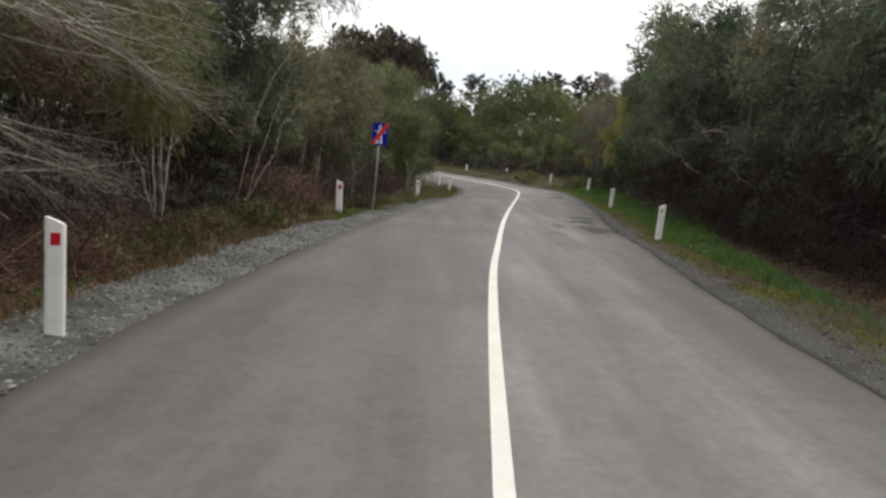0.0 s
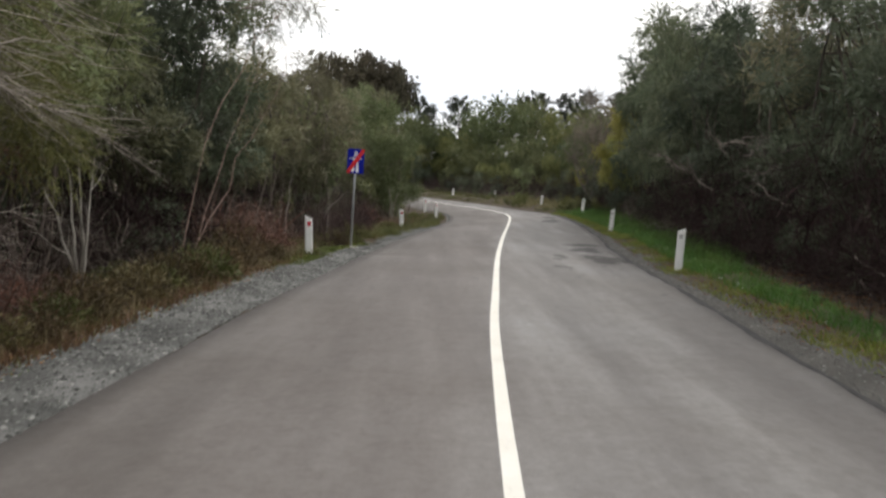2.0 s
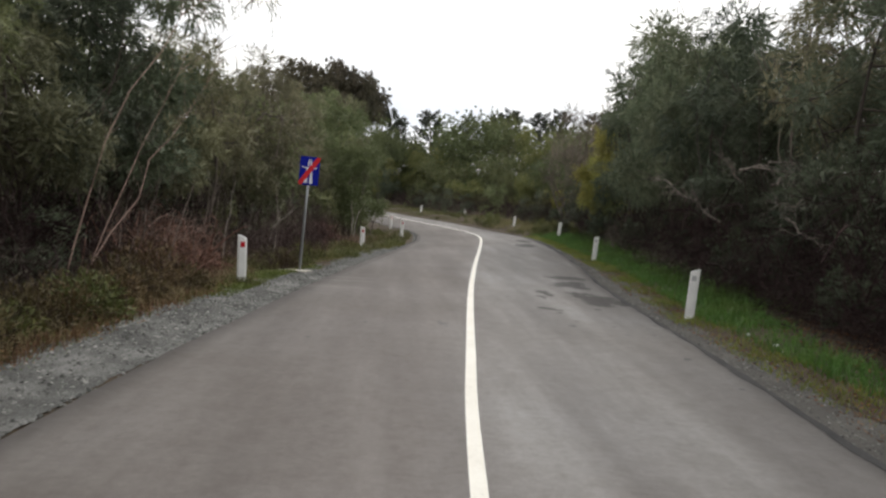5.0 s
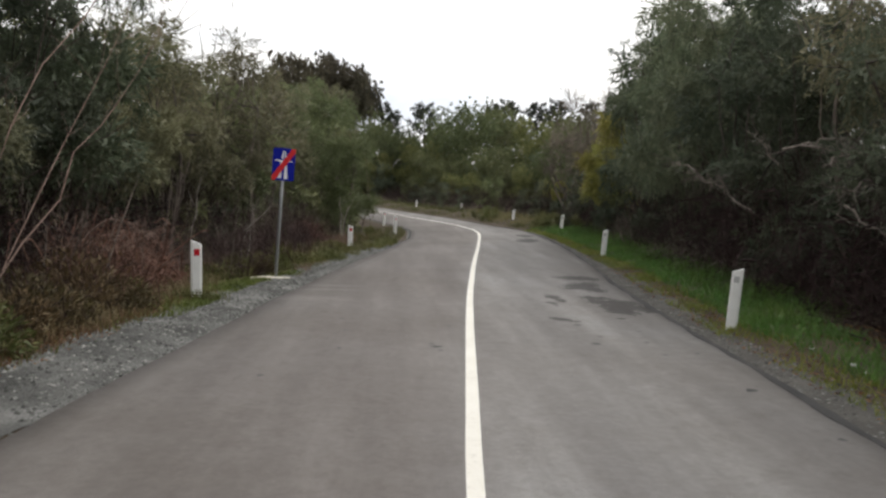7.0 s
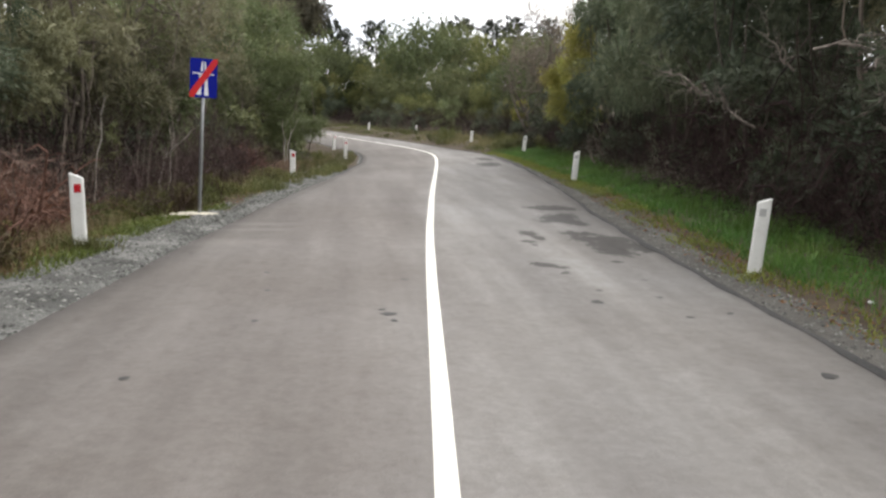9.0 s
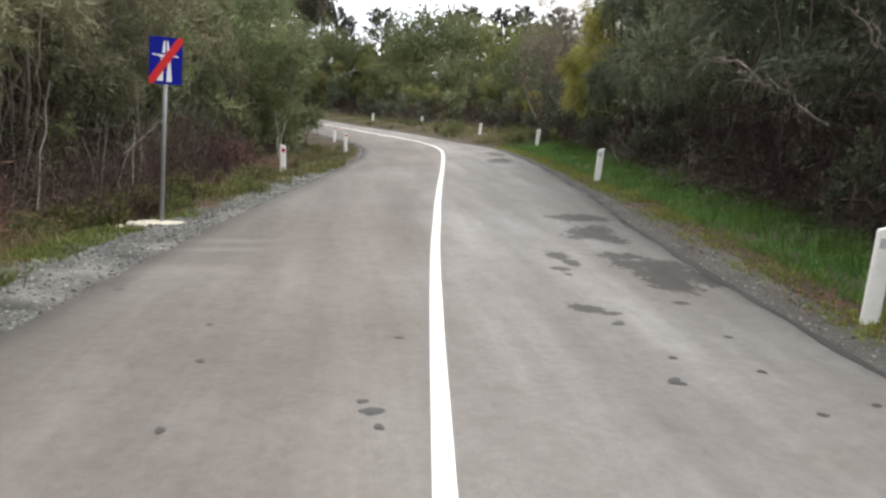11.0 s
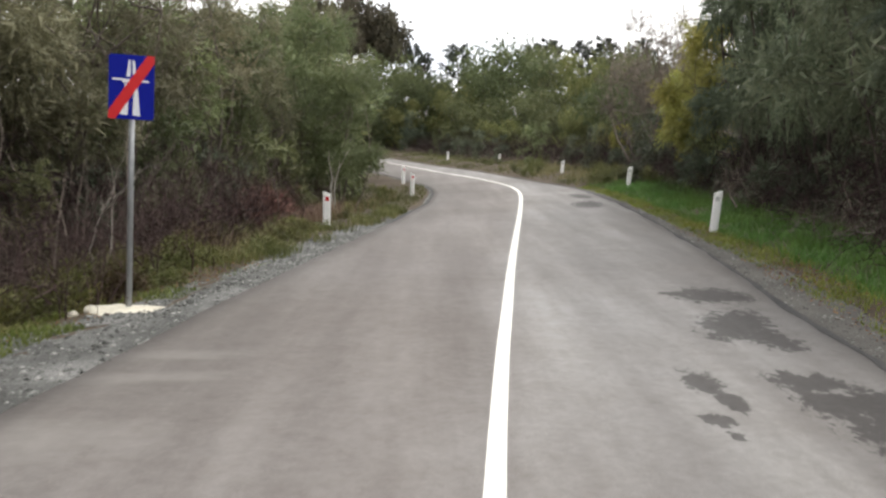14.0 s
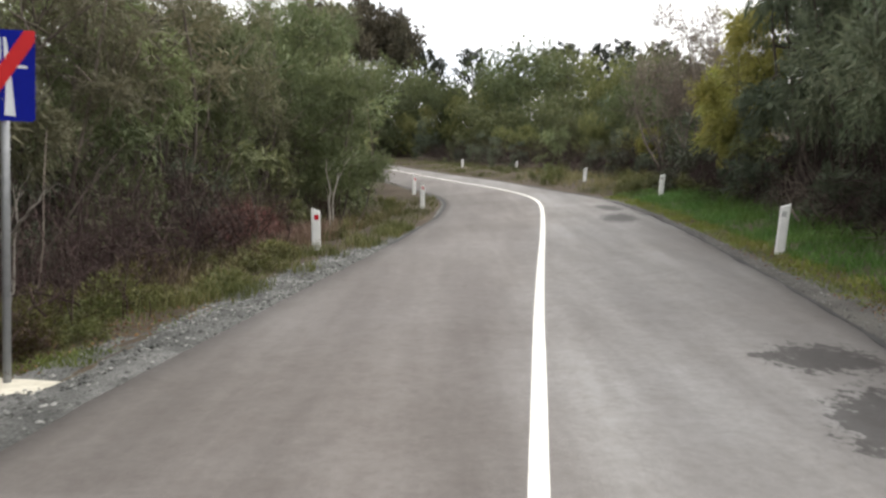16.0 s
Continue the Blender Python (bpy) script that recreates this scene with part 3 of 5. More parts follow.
def place(root, x, y, turn=0.0, size=1.0, tall=None, sink=0.0, lean=(0, 0)):
    m = pose(x, y, float(ground_z(x, y)) - sink, lean[0], lean[1], turn) @ Matrix.Diagonal((size, size, tall or size, 1))
    return copy_thing(root, m)


# ---- ground, road, shoulders ----
def axis_steps(near, far, step, grow):
    out, s = [0.0], step
    while out[-1] < far:
        if out[-1] > near:
            s *= grow
        out.append(out[-1] + s)
    return np.array(out)


gx = axis_steps(14, 1500, 0.4, 1.22)
gx = np.concatenate([-gx[:0:-1], gx]) + 1.5
gy = axis_steps(90, 1500, 0.5, 1.2)
gyb = axis_steps(12, 1200, 0.8, 1.3)
gy = np.concatenate([-gyb[:0:-1], gy])
GX, GY = np.meshgrid(gx, gy)
gv = np.stack([GX, GY, ground_z(GX, GY)], -1).reshape(-1, 3)
gk = len(gx)
gi = (np.arange(len(gy) - 1)[:, None] * gk + np.arange(gk - 1)).ravel()
ground = mesh_ob("ground", gv, np.stack([gi, gi + 1, gi + gk + 1, gi + gk], 1), M_SOIL, smooth=True)
tagged(ground, "brown soil with leaf litter and sparse grass", "ground", kind="structure")

road = strip("road", lambda y: at(LEFT, y), lambda y: at(RIGHT, y), -45, 138, 0.25, 0.0, M_ROAD, 20, skirt=0.09, wave=0.014, seed=3)
tagged(road, "worn grey asphalt road curving to the left", "road", kind="structure")
line = strip("road_marking", lambda y: at(LINE, y) - 0.056, lambda y: at(LINE, y) + 0.056, -45, 138, 0.2, 0.004, M_PAINT, 1, wave=0.0012, seed=5)
tagged(line, "solid white painted centre line on asphalt", "road marking", kind="structure")
seam = strip("pavement_edge", lambda y: at(RIGHT, y) - 0.03 - 0.04 * np.sin(0.9 * y) ** 2 - 0.03 * np.sin(2.3 * y + 1) ** 2, lambda y: at(RIGHT, y) + 0.014, 0, 60, 0.2, 0.005, M_SEAM, 2, wave=0.012, seed=6)
seam_l = strip("pavement_edge", lambda y: at(LEFT, y) - 0.05, lambda y: at(LEFT, y) + 0.06, 36, 62, 0.2, 0.005, M_SEAM, 2, wave=0.012, seed=16)
tagged(seam_l, "dark edge of the asphalt against the grass", "road edge", kind="structure")
tagged(seam, "dark broken edge of the asphalt", "road edge", kind="structure")


def width_l(y):
    return np.interp(y, [-45, 0, 8, 14, 18, 20.6, 22.4, 25, 27.2, 28.5, 30, 34, 37, 60, 138], [0.9, 0.95, 0.95, 0.95, 1.05, 1.0, 1.15, 1.45, 1.3, 0.7, 0.6, 0.5, 0.14, 0.1, 0.1])


def width_r(y):
    return np.interp(y, [-45, 0, 9, 13, 16.5, 19.8, 22, 25, 29, 33, 40, 60, 138], [0.8, 0.8, 0.75, 0.6, 0.5, 0.4, 0.55, 0.62, 0.6, 0.4, 0.3, 0.25, 0.25])


sl = strip("shoulder_left", lambda y: at(LEFT, y) - width_l(y), lambda y: at(LEFT, y) + 0.03, -45, 120, 0.2, 0.012, M_GRAVEL, 5, ground_z, wave=0.035, seed=8)
tagged(sl, "grey gravel shoulder beside the asphalt", "road shoulder", kind="structure")
sr = strip("shoulder_right", lambda y: at(RIGHT, y) - 0.03, lambda y: at(RIGHT, y) + width_r(y), -45, 120, 0.2, 0.012, M_GRIT, 5, ground_z, wave=0.03, seed=9)
tagged(sr, "narrow grey gravel shoulder with fallen leaves", "road shoulder", kind="structure")


def blotch(name, label, x, y, rx, ry, turn, material, lift, seed, rough=0.3):
    """A flat stain on the road with an uneven outline."""
    rng = np.random.default_rng(seed)
    n = 96
    a = np.arange(n) * 2 * np.pi / n
    r = np.ones(n)
    for k in range(2, 22):
        r += rough * rng.normal(0, 1) / k ** 1.15 * np.cos(k * a + rng.uniform(0, 6.3))
    r = np.clip(r, 0.25, 1.6)
    c, s = math.cos(radians(turn)), math.sin(radians(turn))
    px, py = rx * r * np.cos(a), ry * r * np.sin(a)
    X, Y = x + c * px - s * py, y + s * px + c * py
    X = np.minimum(X, at(RIGHT, Y) - 0.01)
    X, Y = np.append(X, x), np.append(Y, y)
    v = np.stack([X, Y, road_z(X, Y) + lift], 1)
    f = [(n, i, (i + 1) % n) for i in range(n)]
    return tagged(mesh_ob(name, v, f, material), label, "stain", kind="structure")


DOTS = [(1.16, 19.47), (0.93, 17.92), (0.96, 17.68), (0.88, 18.08), (2.88, 18.49), (-0.15, 18.83), (-0.24, 19.76), (3.73, 19.62), (3.57, 18.73), (3.54, 17.9), (-0.14, 17.62),
        (3.06, 19.03), (-1.19, 20.93), (3.83, 16.2), (3.98, 18.07), (3.85, 14.58), (-0.76, 16.1), (2.99, 20.05)]
for i, (x, y) in enumerate(DOTS):
    big = 0.065 if i in (1, 4, 13) else 0.036
    blotch("damp_spot", "small dark damp spot on the asphalt", x, y, big, big * 0.9, i * 40, M_WET, 0.004, 80 + i, 0.35)


# ---- roadside marker posts ----
def marker_post(side):
    """A flat plastic marker post with a slanted top and a reflector; side -1 stands on the left of the road."""
    root = new("marker_post")
    bm = bmesh.new()
    w, d, h, cut = 0.078, 0.032, 0.88, 0.065
    n = 14
    rings = []
    for lev in range(3):
        ring = []
        for i in range(n):
            a = 2 * math.pi * i / n
            x = w * math.copysign(abs(math.cos(a)) ** 0.45, math.cos(a))
            y = d * math.copysign(abs(math.sin(a)) ** 0.6, math.sin(a))
            top = h - cut * (0.5 + 0.5 * x / w * -side) if side else h
            z = (-0.3, 0.02, top)[lev]
            ring.append(bm.verts.new((x, y, z)))
        rings.append(ring)
    for a, b in zip(rings, rings[1:]):
        for i in range(n):
            bm.faces.new((a[i], a[(i + 1) % n], b[(i + 1) % n], b[i]))
    cap = bm.faces.new(rings[-1])
    bmesh.ops.bevel(bm, geom=list(cap.edges), offset=0.006, segments=2, affect="EDGES")
    part("post_body", bm, M_WHITE, root)
    bm = bmesh.new()
    bmesh.ops.create_cube(bm, size=1, matrix=Matrix.Translation((0.012 * -side, -d - 0.001, h - 0.175)) @ Matrix.Diagonal((0.075, 0.012, 0.095, 1)))
    bmesh.ops.bevel(bm, geom=list(bm.edges), offset=0.003, segments=1, affect="EDGES")
    part("reflector", bm, M_RED if side < 0 else M_PALEREF, root, "red reflector" if side < 0 else "pale grey reflector")
    bm = bmesh.new()
    bmesh.ops.create_cube(bm, size=1, matrix=Matrix.Translation((0, d + 0.001, h - 0.175)) @ Matrix.Diagonal((0.075, 0.012, 0.095, 1)))
    part("back_reflector", bm, M_PALEREF if side < 0 else M_RED, root)
    return root


LEFT_POST = tagged(marker_post(-1), "white plastic marker post with a red reflector", "marker post", "marker posts along the road")
RIGHT_POST = tagged(marker_post(1), "leaning white plastic marker post with a grey reflector", "marker post", "marker posts along the road")
LEFT_POSTS = [(-2.875, 6.56, 0.03, 4, 0, 1.5, 0.99), (-2.39, 20.83, -0.03, 5, 1, 2.5, 0.99), (-0.9, 34.88, -0.2, 8, 0, 1.5, 0.92), (0.5, 48.8, -0.24, 12, 0, 1.0, 0.9), (-0.12, 57.0, -0.24, 25, 0, 0, 0.9)]
RIGHT_POSTS = [(5.16, 20.05, 0.13, -12, 3, 1.9, 0.92), (6.68, 33.75, 0.16, -12, 4, 2.6, 0.92), (8.03, 47.26, 0.36, -5, 3, 3, 0.86), (7.33, 58.3, 0.33, 5, 0, 3, 0.86), (5.57, 74.5, 0.28, 15, 0, 0, 0.95), (2.25, 80.0, 0.38, 15, 0, 0, 0.8), (-4.3, 114.0, 0.55, 20, 0, 0, 0.9)]
POSTS = [p[:2] for p in LEFT_POSTS + RIGHT_POSTS]
for x, y, z, turn, rx, ry, tall in LEFT_POSTS:
    copy_thing(LEFT_POST, pose(x, y, z, rx, -ry, turn) @ Matrix.Diagonal((1, 1, tall, 1)))
for x, y, z, turn, rx, ry, tall in RIGHT_POSTS:
    copy_thing(RIGHT_POST, pose(x, y, z, rx, ry, turn) @ Matrix.Diagonal((1, 1, tall, 1)))
drop_template(LEFT_POST)
drop_template(RIGHT_POST)


# ---- end of motorway sign ----
def slab(bm, pts, y, depth):
    """A thin plate from outline points (x, z), facing -y."""
    a = [bm.verts.new((x, y, z)) for x, z in pts]
    b = [bm.verts.new((x, y + depth, z)) for x, z in pts]
    bm.faces.new(a)
    bm.faces.new(b[::-1])
    for i in range(len(pts)):
        j = (i + 1) % len(pts)
        bm.faces.new((a[j], a[i], b[i], b[j]))
    bmesh.ops.recalc_face_normals(bm, faces=bm.faces)


def road_sign():
    root = new("road_sign")
    W, Hh, top = 0.46, 0.67, 2.66

    def uv(u, v):
        return ((u - 0.5) * W, top - v * Hh)

    bm = bmesh.new()
    v, f = tube([(0, 0, -0.2), (0, 0, 1.0), (0, 0, 2.62)], [0.031, 0.031, 0.031], 16)
    vs = [bm.verts.new(p) for p in v]
    for q in f:
        bm.faces.new([vs[i] for i in q])
    bm.faces.new(vs[-16:])
    part("pole", bm, M_STEEL, root, smooth=True)
    bm = bmesh.new()
    slab(bm, [uv(0, 0), uv(1, 0), uv(1, 1), uv(0, 1)], -0.055, 0.004)
    bmesh.ops.bevel(bm, geom=[e for e in bm.edges if abs(e.verts[0].co.x - e.verts[1].co.x) < 1e-5 and abs(e.verts[0].co.z - e.verts[1].co.z) < 1e-5], offset=0.015, segments=3, affect="EDGES")
    panel = part("sign_panel", bm, M_BLUE, root, "blue sheet metal panel")
    shapes = [[(0.43, 0.085), (0.48, 0.085), (0.475, 0.335), (0.385, 0.335)], [(0.515, 0.085), (0.56, 0.085), (0.61, 0.335), (0.53, 0.335)],
              [(0.09, 0.365), (0.88, 0.385), (0.88, 0.415), (0.7, 0.415), (0.7, 0.44), (0.30, 0.432), (0.30, 0.402), (0.09, 0.395)],
              [(0.355, 0.445), (0.445, 0.445), (0.425, 0.935), (0.25, 0.93)], [(0.56, 0.445), (0.63, 0.445), (0.70, 0.945), (0.53, 0.94)]]
    for s in shapes:
        bm = bmesh.new()
        slab(bm, [uv(u, v) for u, v in s], -0.0575, 0.002)
        part("white_symbol", bm, M_SIGNWHITE, panel)
    bm = bmesh.new()
    slab(bm, [uv(0.0, 0.87), uv(0.84, 0.0), uv(1.0, 0.0), uv(1.0, 0.12), uv(0.16, 1.0), uv(0.0, 1.0)], -0.0605, 0.002)
    part("red_bar", bm, M_SIGNRED, panel, "red diagonal bar")
    for z in (2.15, 2.5):
        bm = bmesh.new()
        bmesh.ops.create_cube(bm, size=1, matrix=Matrix.Translation((0, -0.02, z)) @ Matrix.Diagonal((0.10, 0.062, 0.03, 1)))
        part("bracket", bm, M_STEEL, root)
        bm = bmesh.new()
        bmesh.ops.create_cone(bm, cap_ends=True, segments=8, radius1=0.007, radius2=0.006, depth=0.004, matrix=Matrix.Translation((0, -0.0605, z)) @ Matrix.Rotation(radians(90), 4, "X"))
        part("bolt", bm, M_STEEL, root)
    root.matrix_world = pose(-2.025, 26.54, -0.205, 0, 1.2, 9)
    return tagged(root, "blue end-of-motorway sign on a grey steel pole", "road sign")


road_sign()


def footing():
    rng = np.random.default_rng(4)
    n = 22
    a = np.arange(n) * 2 * np.pi / n
    r = 1 + 0.12 * np.sin(3 * a + 1) + rng.normal(0, 0.05, n)
    v, f = [], []
    for k, (s, z) in enumerate([(1.03, -0.06), (1.0, 0.018), (0.93, 0.034), (0.45, 0.04)]):
        v += [(0.46 * s * r[i] * np.cos(a[i]), 0.30 * s * r[i] * np.sin(a[i]), z + 0.003 * rng.normal()) for i in range(n)]
        if k:
            f += [((k - 1) * n + i, (k - 1) * n + (i + 1) % n, k * n + (i + 1) % n, k * n + i) for i in range(n)]
    f.append(tuple(range(3 * n, 4 * n)))
    ob = mesh_ob("concrete_footing", np.array(v), f, M_CONCRETE)
    ob.matrix_world = pose(-1.97, 26.42, -0.275, 0, 0, 5)
    return tagged(ob, "cream concrete footing round the sign's pole", "footing")


footing()

# ---- trees and bushes ----
T_OLIVE = bushy_tree("olive_acacia", 11, 6.0, 2.2, M_OLIVE, M_BARK, 2000, 15, 0.12, 0.019, 0.35, 0.38, 12, 6, 3600, 0.22, 0.36)
T_OLIVE2 = bushy_tree("olive_acacia", 12, 5.4, 2.0, M_LIGHT, M_BARK, 1900, 15, 0.115, 0.018, 0.3, 0.37, 12, 6, 3200, 0.21, 0.36)
T_DARK = bushy_tree("dark_acacia", 13, 7.9, 2.7, M_DARK, M_BARK, 1900, 15, 0.14, 0.021, 0.45, 0.3, 15, 5, 4800, 0.26, 0.38)
T_DARK2 = bushy_tree("dark_acacia", 14, 6.8, 2.5, M_DARK, M_BARK, 1900, 15, 0.13, 0.020, 0.35, 0.3, 14, 5, 4400, 0.24, 0.36)
T_DARK3 = bushy_tree("grey_green_acacia", 113, 7.6, 2.6, M_GREYGREEN, M_BARK, 2000, 14, 0.14, 0.022, 0.45, 0.26, 14, 5, 5200, 0.26, 0.38, 30)
T_YELLOW = bushy_tree("yellow_acacia", 15, 5.2, 1.5, M_YELLOW, M_BARK, 1900, 12, 0.14, 0.022, 0.5, 0.3, 11, 5, 3400, 0.2, 0.38)
T_BACK = bushy_tree("back_tree", 16, 7.6, 2.9, M_OLIVE, M_BARK, 900, 6, 0.17, 0.07, 0.2, 0.16, 10, 3, 1900, 0.4, 0.3, 3, 0.75, 7, 0.7, 1.25)
T_BACK2 = bushy_tree("back_tree", 17, 7.6, 2.9, M_DARK, M_BARK, 900, 6, 0.17, 0.07, 0.2, 0.16, 10, 3, 1900, 0.4, 0.3, 3, 0.75, 7, 0.7, 1.25)
T_BACK3 = bushy_tree("back_tree", 18, 7.4, 2.8, M_LIGHT, M_BARK, 900, 6, 0.17, 0.07, 0.2, 0.16, 10, 3, 1900, 0.4, 0.3, 3, 0.75, 7, 0.7, 1.25)
T_ROUND = bushy_tree("round_tree", 26, 8.4, 4.0, M_DEEP, M_BARK, 3100, 6, 0.17, 0.09, 0.15, 0.18, 8, 4, 4300, 0.45, 0.24, 6, 0.78, 6, 0.8, 1.35)
T_ROUND2 = bushy_tree("round_tree", 29, 8.0, 3.6, M_MEADOW, M_BARK, 2800, 6, 0.17, 0.09, 0.15, 0.18, 8, 4, 4000, 0.45, 0.24, 6, 0.78, 6, 0.8, 1.35)
T_OPEN = bushy_tree("open_acacia", 27, 6.2, 2.1, M_OLIVE, M_STEM, 1300, 14, 0.13, 0.019, 0.35, 0.42, 12, 6, 1100, 0.2, 0.45, 120, 0.35)
T_WISP = bushy_tree("open_acacia", 127, 6.6, 2.3, M_DARK, M_BARK, 1500, 14, 0.13, 0.02, 0.4, 0.26, 13, 6, 2000, 0.22, 0.42, 70, 0.4)
T_FEATHER = bushy_tree("feathery_acacia", 28, 4.6, 1.6, M_FEATHER, M_STEM, 1900, 14, 0.13, 0.015, 0.15, 0.3, 10, 4, 2000, 0.2, 0.42, 60)
T_SMALL = bushy_tree("roadside_bush", 19, 2.2, 1.0, M_LIGHT, M_BARK, 240, 8, 0.13, 0.03, 0.25, 0.1, 9, 1, 500, 0.22, 0.26, 2)
T_SMALL2 = bushy_tree("roadside_bush", 20, 2.3, 1.1, M_DARK, M_BARK, 240, 8, 0.13, 0.03, 0.25, 0.1, 9, 1, 500, 0.22, 0.26, 2)
T_TUFT = bushy_tree("roadside_bush", 24, 0.8, 0.62, M_OLIVEGRASS, M_SHADEDTWIG, 130, 8, 0.16, 0.016, -0.4, 0.1, 8, 2, 150, 0.14, 0.2, 1)
tagged(T_SMALL, "low pale green bush at the hedge's foot", "bush", "roadside bushes")
tagged(T_SMALL2, "low dark green bush at the hedge's foot", "bush", "roadside bushes")
tagged(T_ROUND, "large round green crown beyond the bend", "tree", "trees behind the hedge")
tagged(T_ROUND2, "round yellowish green crown beyond the bend", "tree", "trees behind the hedge")
tagged(T_OPEN, "thin-crowned olive acacia with bare stems showing", "tree", "roadside hedge trees")
tagged(T_WISP, "wispy dark green acacia with sky showing through", "tree", "roadside hedge trees")
tagged(T_FEATHER, "feathery light green acacia on pale stems", "tree", "roadside hedge trees")
tagged(T_TUFT, "grey-green tussock on the grassy verge", "bush", "roadside tussocks")
tagged(T_OLIVE, "olive-green roadside acacia with many thin stems", "tree", "roadside hedge trees")
tagged(T_OLIVE2, "pale green roadside acacia with many thin stems", "tree", "roadside hedge trees")
tagged(T_DARK, "dark green acacia with drooping narrow leaves", "tree", "roadside hedge trees")
tagged(T_DARK2, "dark green bushy acacia with shaded base", "tree", "roadside hedge trees")
tagged(T_DARK3, "grey-green acacia with drooping leaves over dark brush", "tree", "roadside hedge trees")
tagged(T_YELLOW, "yellow-green flowering acacia beside the road", "tree", "roadside hedge trees")
tagged(T_BACK, "olive-green tree behind the roadside hedge", "tree", "trees behind the hedge")
tagged(T_BACK2, "dark green tree behind the roadside hedge", "tree", "trees behind the hedge")
tagged(T_BACK3, "pale green tree behind the roadside hedge", "tree", "trees behind the hedge")
rnd = random.Random(7)


def hedge(course_, sign, y0, y1, gap, depth, kinds, size, tall):
    y = y0
    while y < y1:
        k = rnd.choice(kinds)
        s = rnd.uniform(*size)
        x = float(at(course_, y)) + sign * (depth + rnd.uniform(-0.4, 0.5))
        place(k, x, y, rnd.uniform(0, 360), s, s * rnd.uniform(*tall), 0.05)
        y += gap * rnd.uniform(0.8, 1.2)


# front rows
for x, y, k, size, tall in [(-6.6, 5.2, T_OLIVE2, 1.05, 1.1), (-6.4, 7.4, T_OLIVE2, 1.05, 1.15), (-6.2, 9.9, T_OLIVE2, 1.0, 1.1), (-6.4, 12.2, T_OLIVE2, 1.05, 1.15), (-6.6, 14.6, T_OLIVE2, 1.05, 1.15), (-6.4, 17.0, T_OLIVE2, 1.0, 1.1),
                            (-6.2, 19.4, T_OLIVE, 0.95, 0.95), (-6.1, 21.8, T_DARK2, 0.9, 0.98), (-5.8, 24.0, T_DARK3, 0.88, 0.86), (-5.6, 26.4, T_OLIVE, 0.9, 0.9), (-5.2, 28.8, T_OPEN, 1.05, 0.98), (-5.2, 30.6, T_OLIVE, 0.88, 0.86),
                            (-4.7, 32.8, T_OPEN, 1.05, 1.0), (-4.8, 35.0, T_OLIVE2, 0.95, 0.98), (-4.4, 37.0, T_OPEN, 1.05, 1.0), (-4.4, 39.4, T_OLIVE2, 0.95, 1.05), (-4.2, 41.8, T_OPEN, 1.0, 1.0), (-1.6, 43.2, T_FEATHER, 1.1, 1.03),
                            (-3.5, 45.4, T_OLIVE2, 1.05, 1.27), (-3.3, 48.2, T_OLIVE, 1.0, 1.22), (-4.4, 50.8, T_BACK3, 0.85, 0.95), (-5.6, 55.0, T_BACK, 0.9, 1.02)]:
    place(k, x, y, rnd.uniform(0, 360), size, tall * 1.05, 0.05)
for x, y, k, size, tall in [(8.6, 5.2, T_BACK2, 0.95, 0.95), (8.6, 8.0, T_BACK2, 0.95, 0.95), (8.3, 10.6, T_BACK2, 0.92, 0.9), (8.4, 13.2, T_DARK3, 0.92, 0.92), (8.6, 15.8, T_WISP, 1.1, 1.06), (8.7, 18.2, T_WISP, 1.08, 1.06), (8.8, 20.4, T_WISP, 1.1, 1.0),
                            (9.0, 22.8, T_OPEN, 1.15, 1.16), (8.9, 25.2, T_DARK2, 1.0, 0.86), (8.8, 27.8, T_DARK, 0.95, 0.88), (8.6, 31.0, T_DARK3, 0.98, 0.98), (9.4, 33.6, T_DARK3, 0.95, 0.98), (9.6, 36.2, T_DARK3, 0.98, 1.0), (9.85, 39.2, T_DARK3, 0.96, 1.0), (11.0, 41.4, T_DARK, 0.9, 0.92)]:
    place(k, x, y, rnd.uniform(0, 360), size, tall * 1.05, 0.05)
for x, y, size, tall in [(9.2, 43.2, 1.05, 1.16), (9.9, 46.0, 0.95, 0.85), (9.9, 57.5, 0.5, 0.5)]:
    place(T_YELLOW, x, y, 40 * y, size, tall, 0.05)
for x, y, k in [(10.3, 64.5, 0.32), (9.4, 62.5, 0.26)]:
    place(T_YELLOW, x, y, 10, k, k, 0.05)
# rows behind
hedge(HEDGE_L, -1, 2, 26, 3.8, 5.6, [T_BACK, T_BACK2, T_BACK], (0.88, 1.02), (0.88, 0.98))
hedge(HEDGE_L, -1, 27, 50, 4.2, 5.4, [T_BACK, T_BACK3], (0.8, 0.92), (0.92, 1.02))
place(T_BACK2, 12.0, 44.6, 20, 0.85, 0.85, 0.05)
hedge(HEDGE_R, 1, 2, 50, 3.8, 6.2, [T_BACK2, T_BACK2, T_BACK], (0.95, 1.05), (0.9, 1.0))
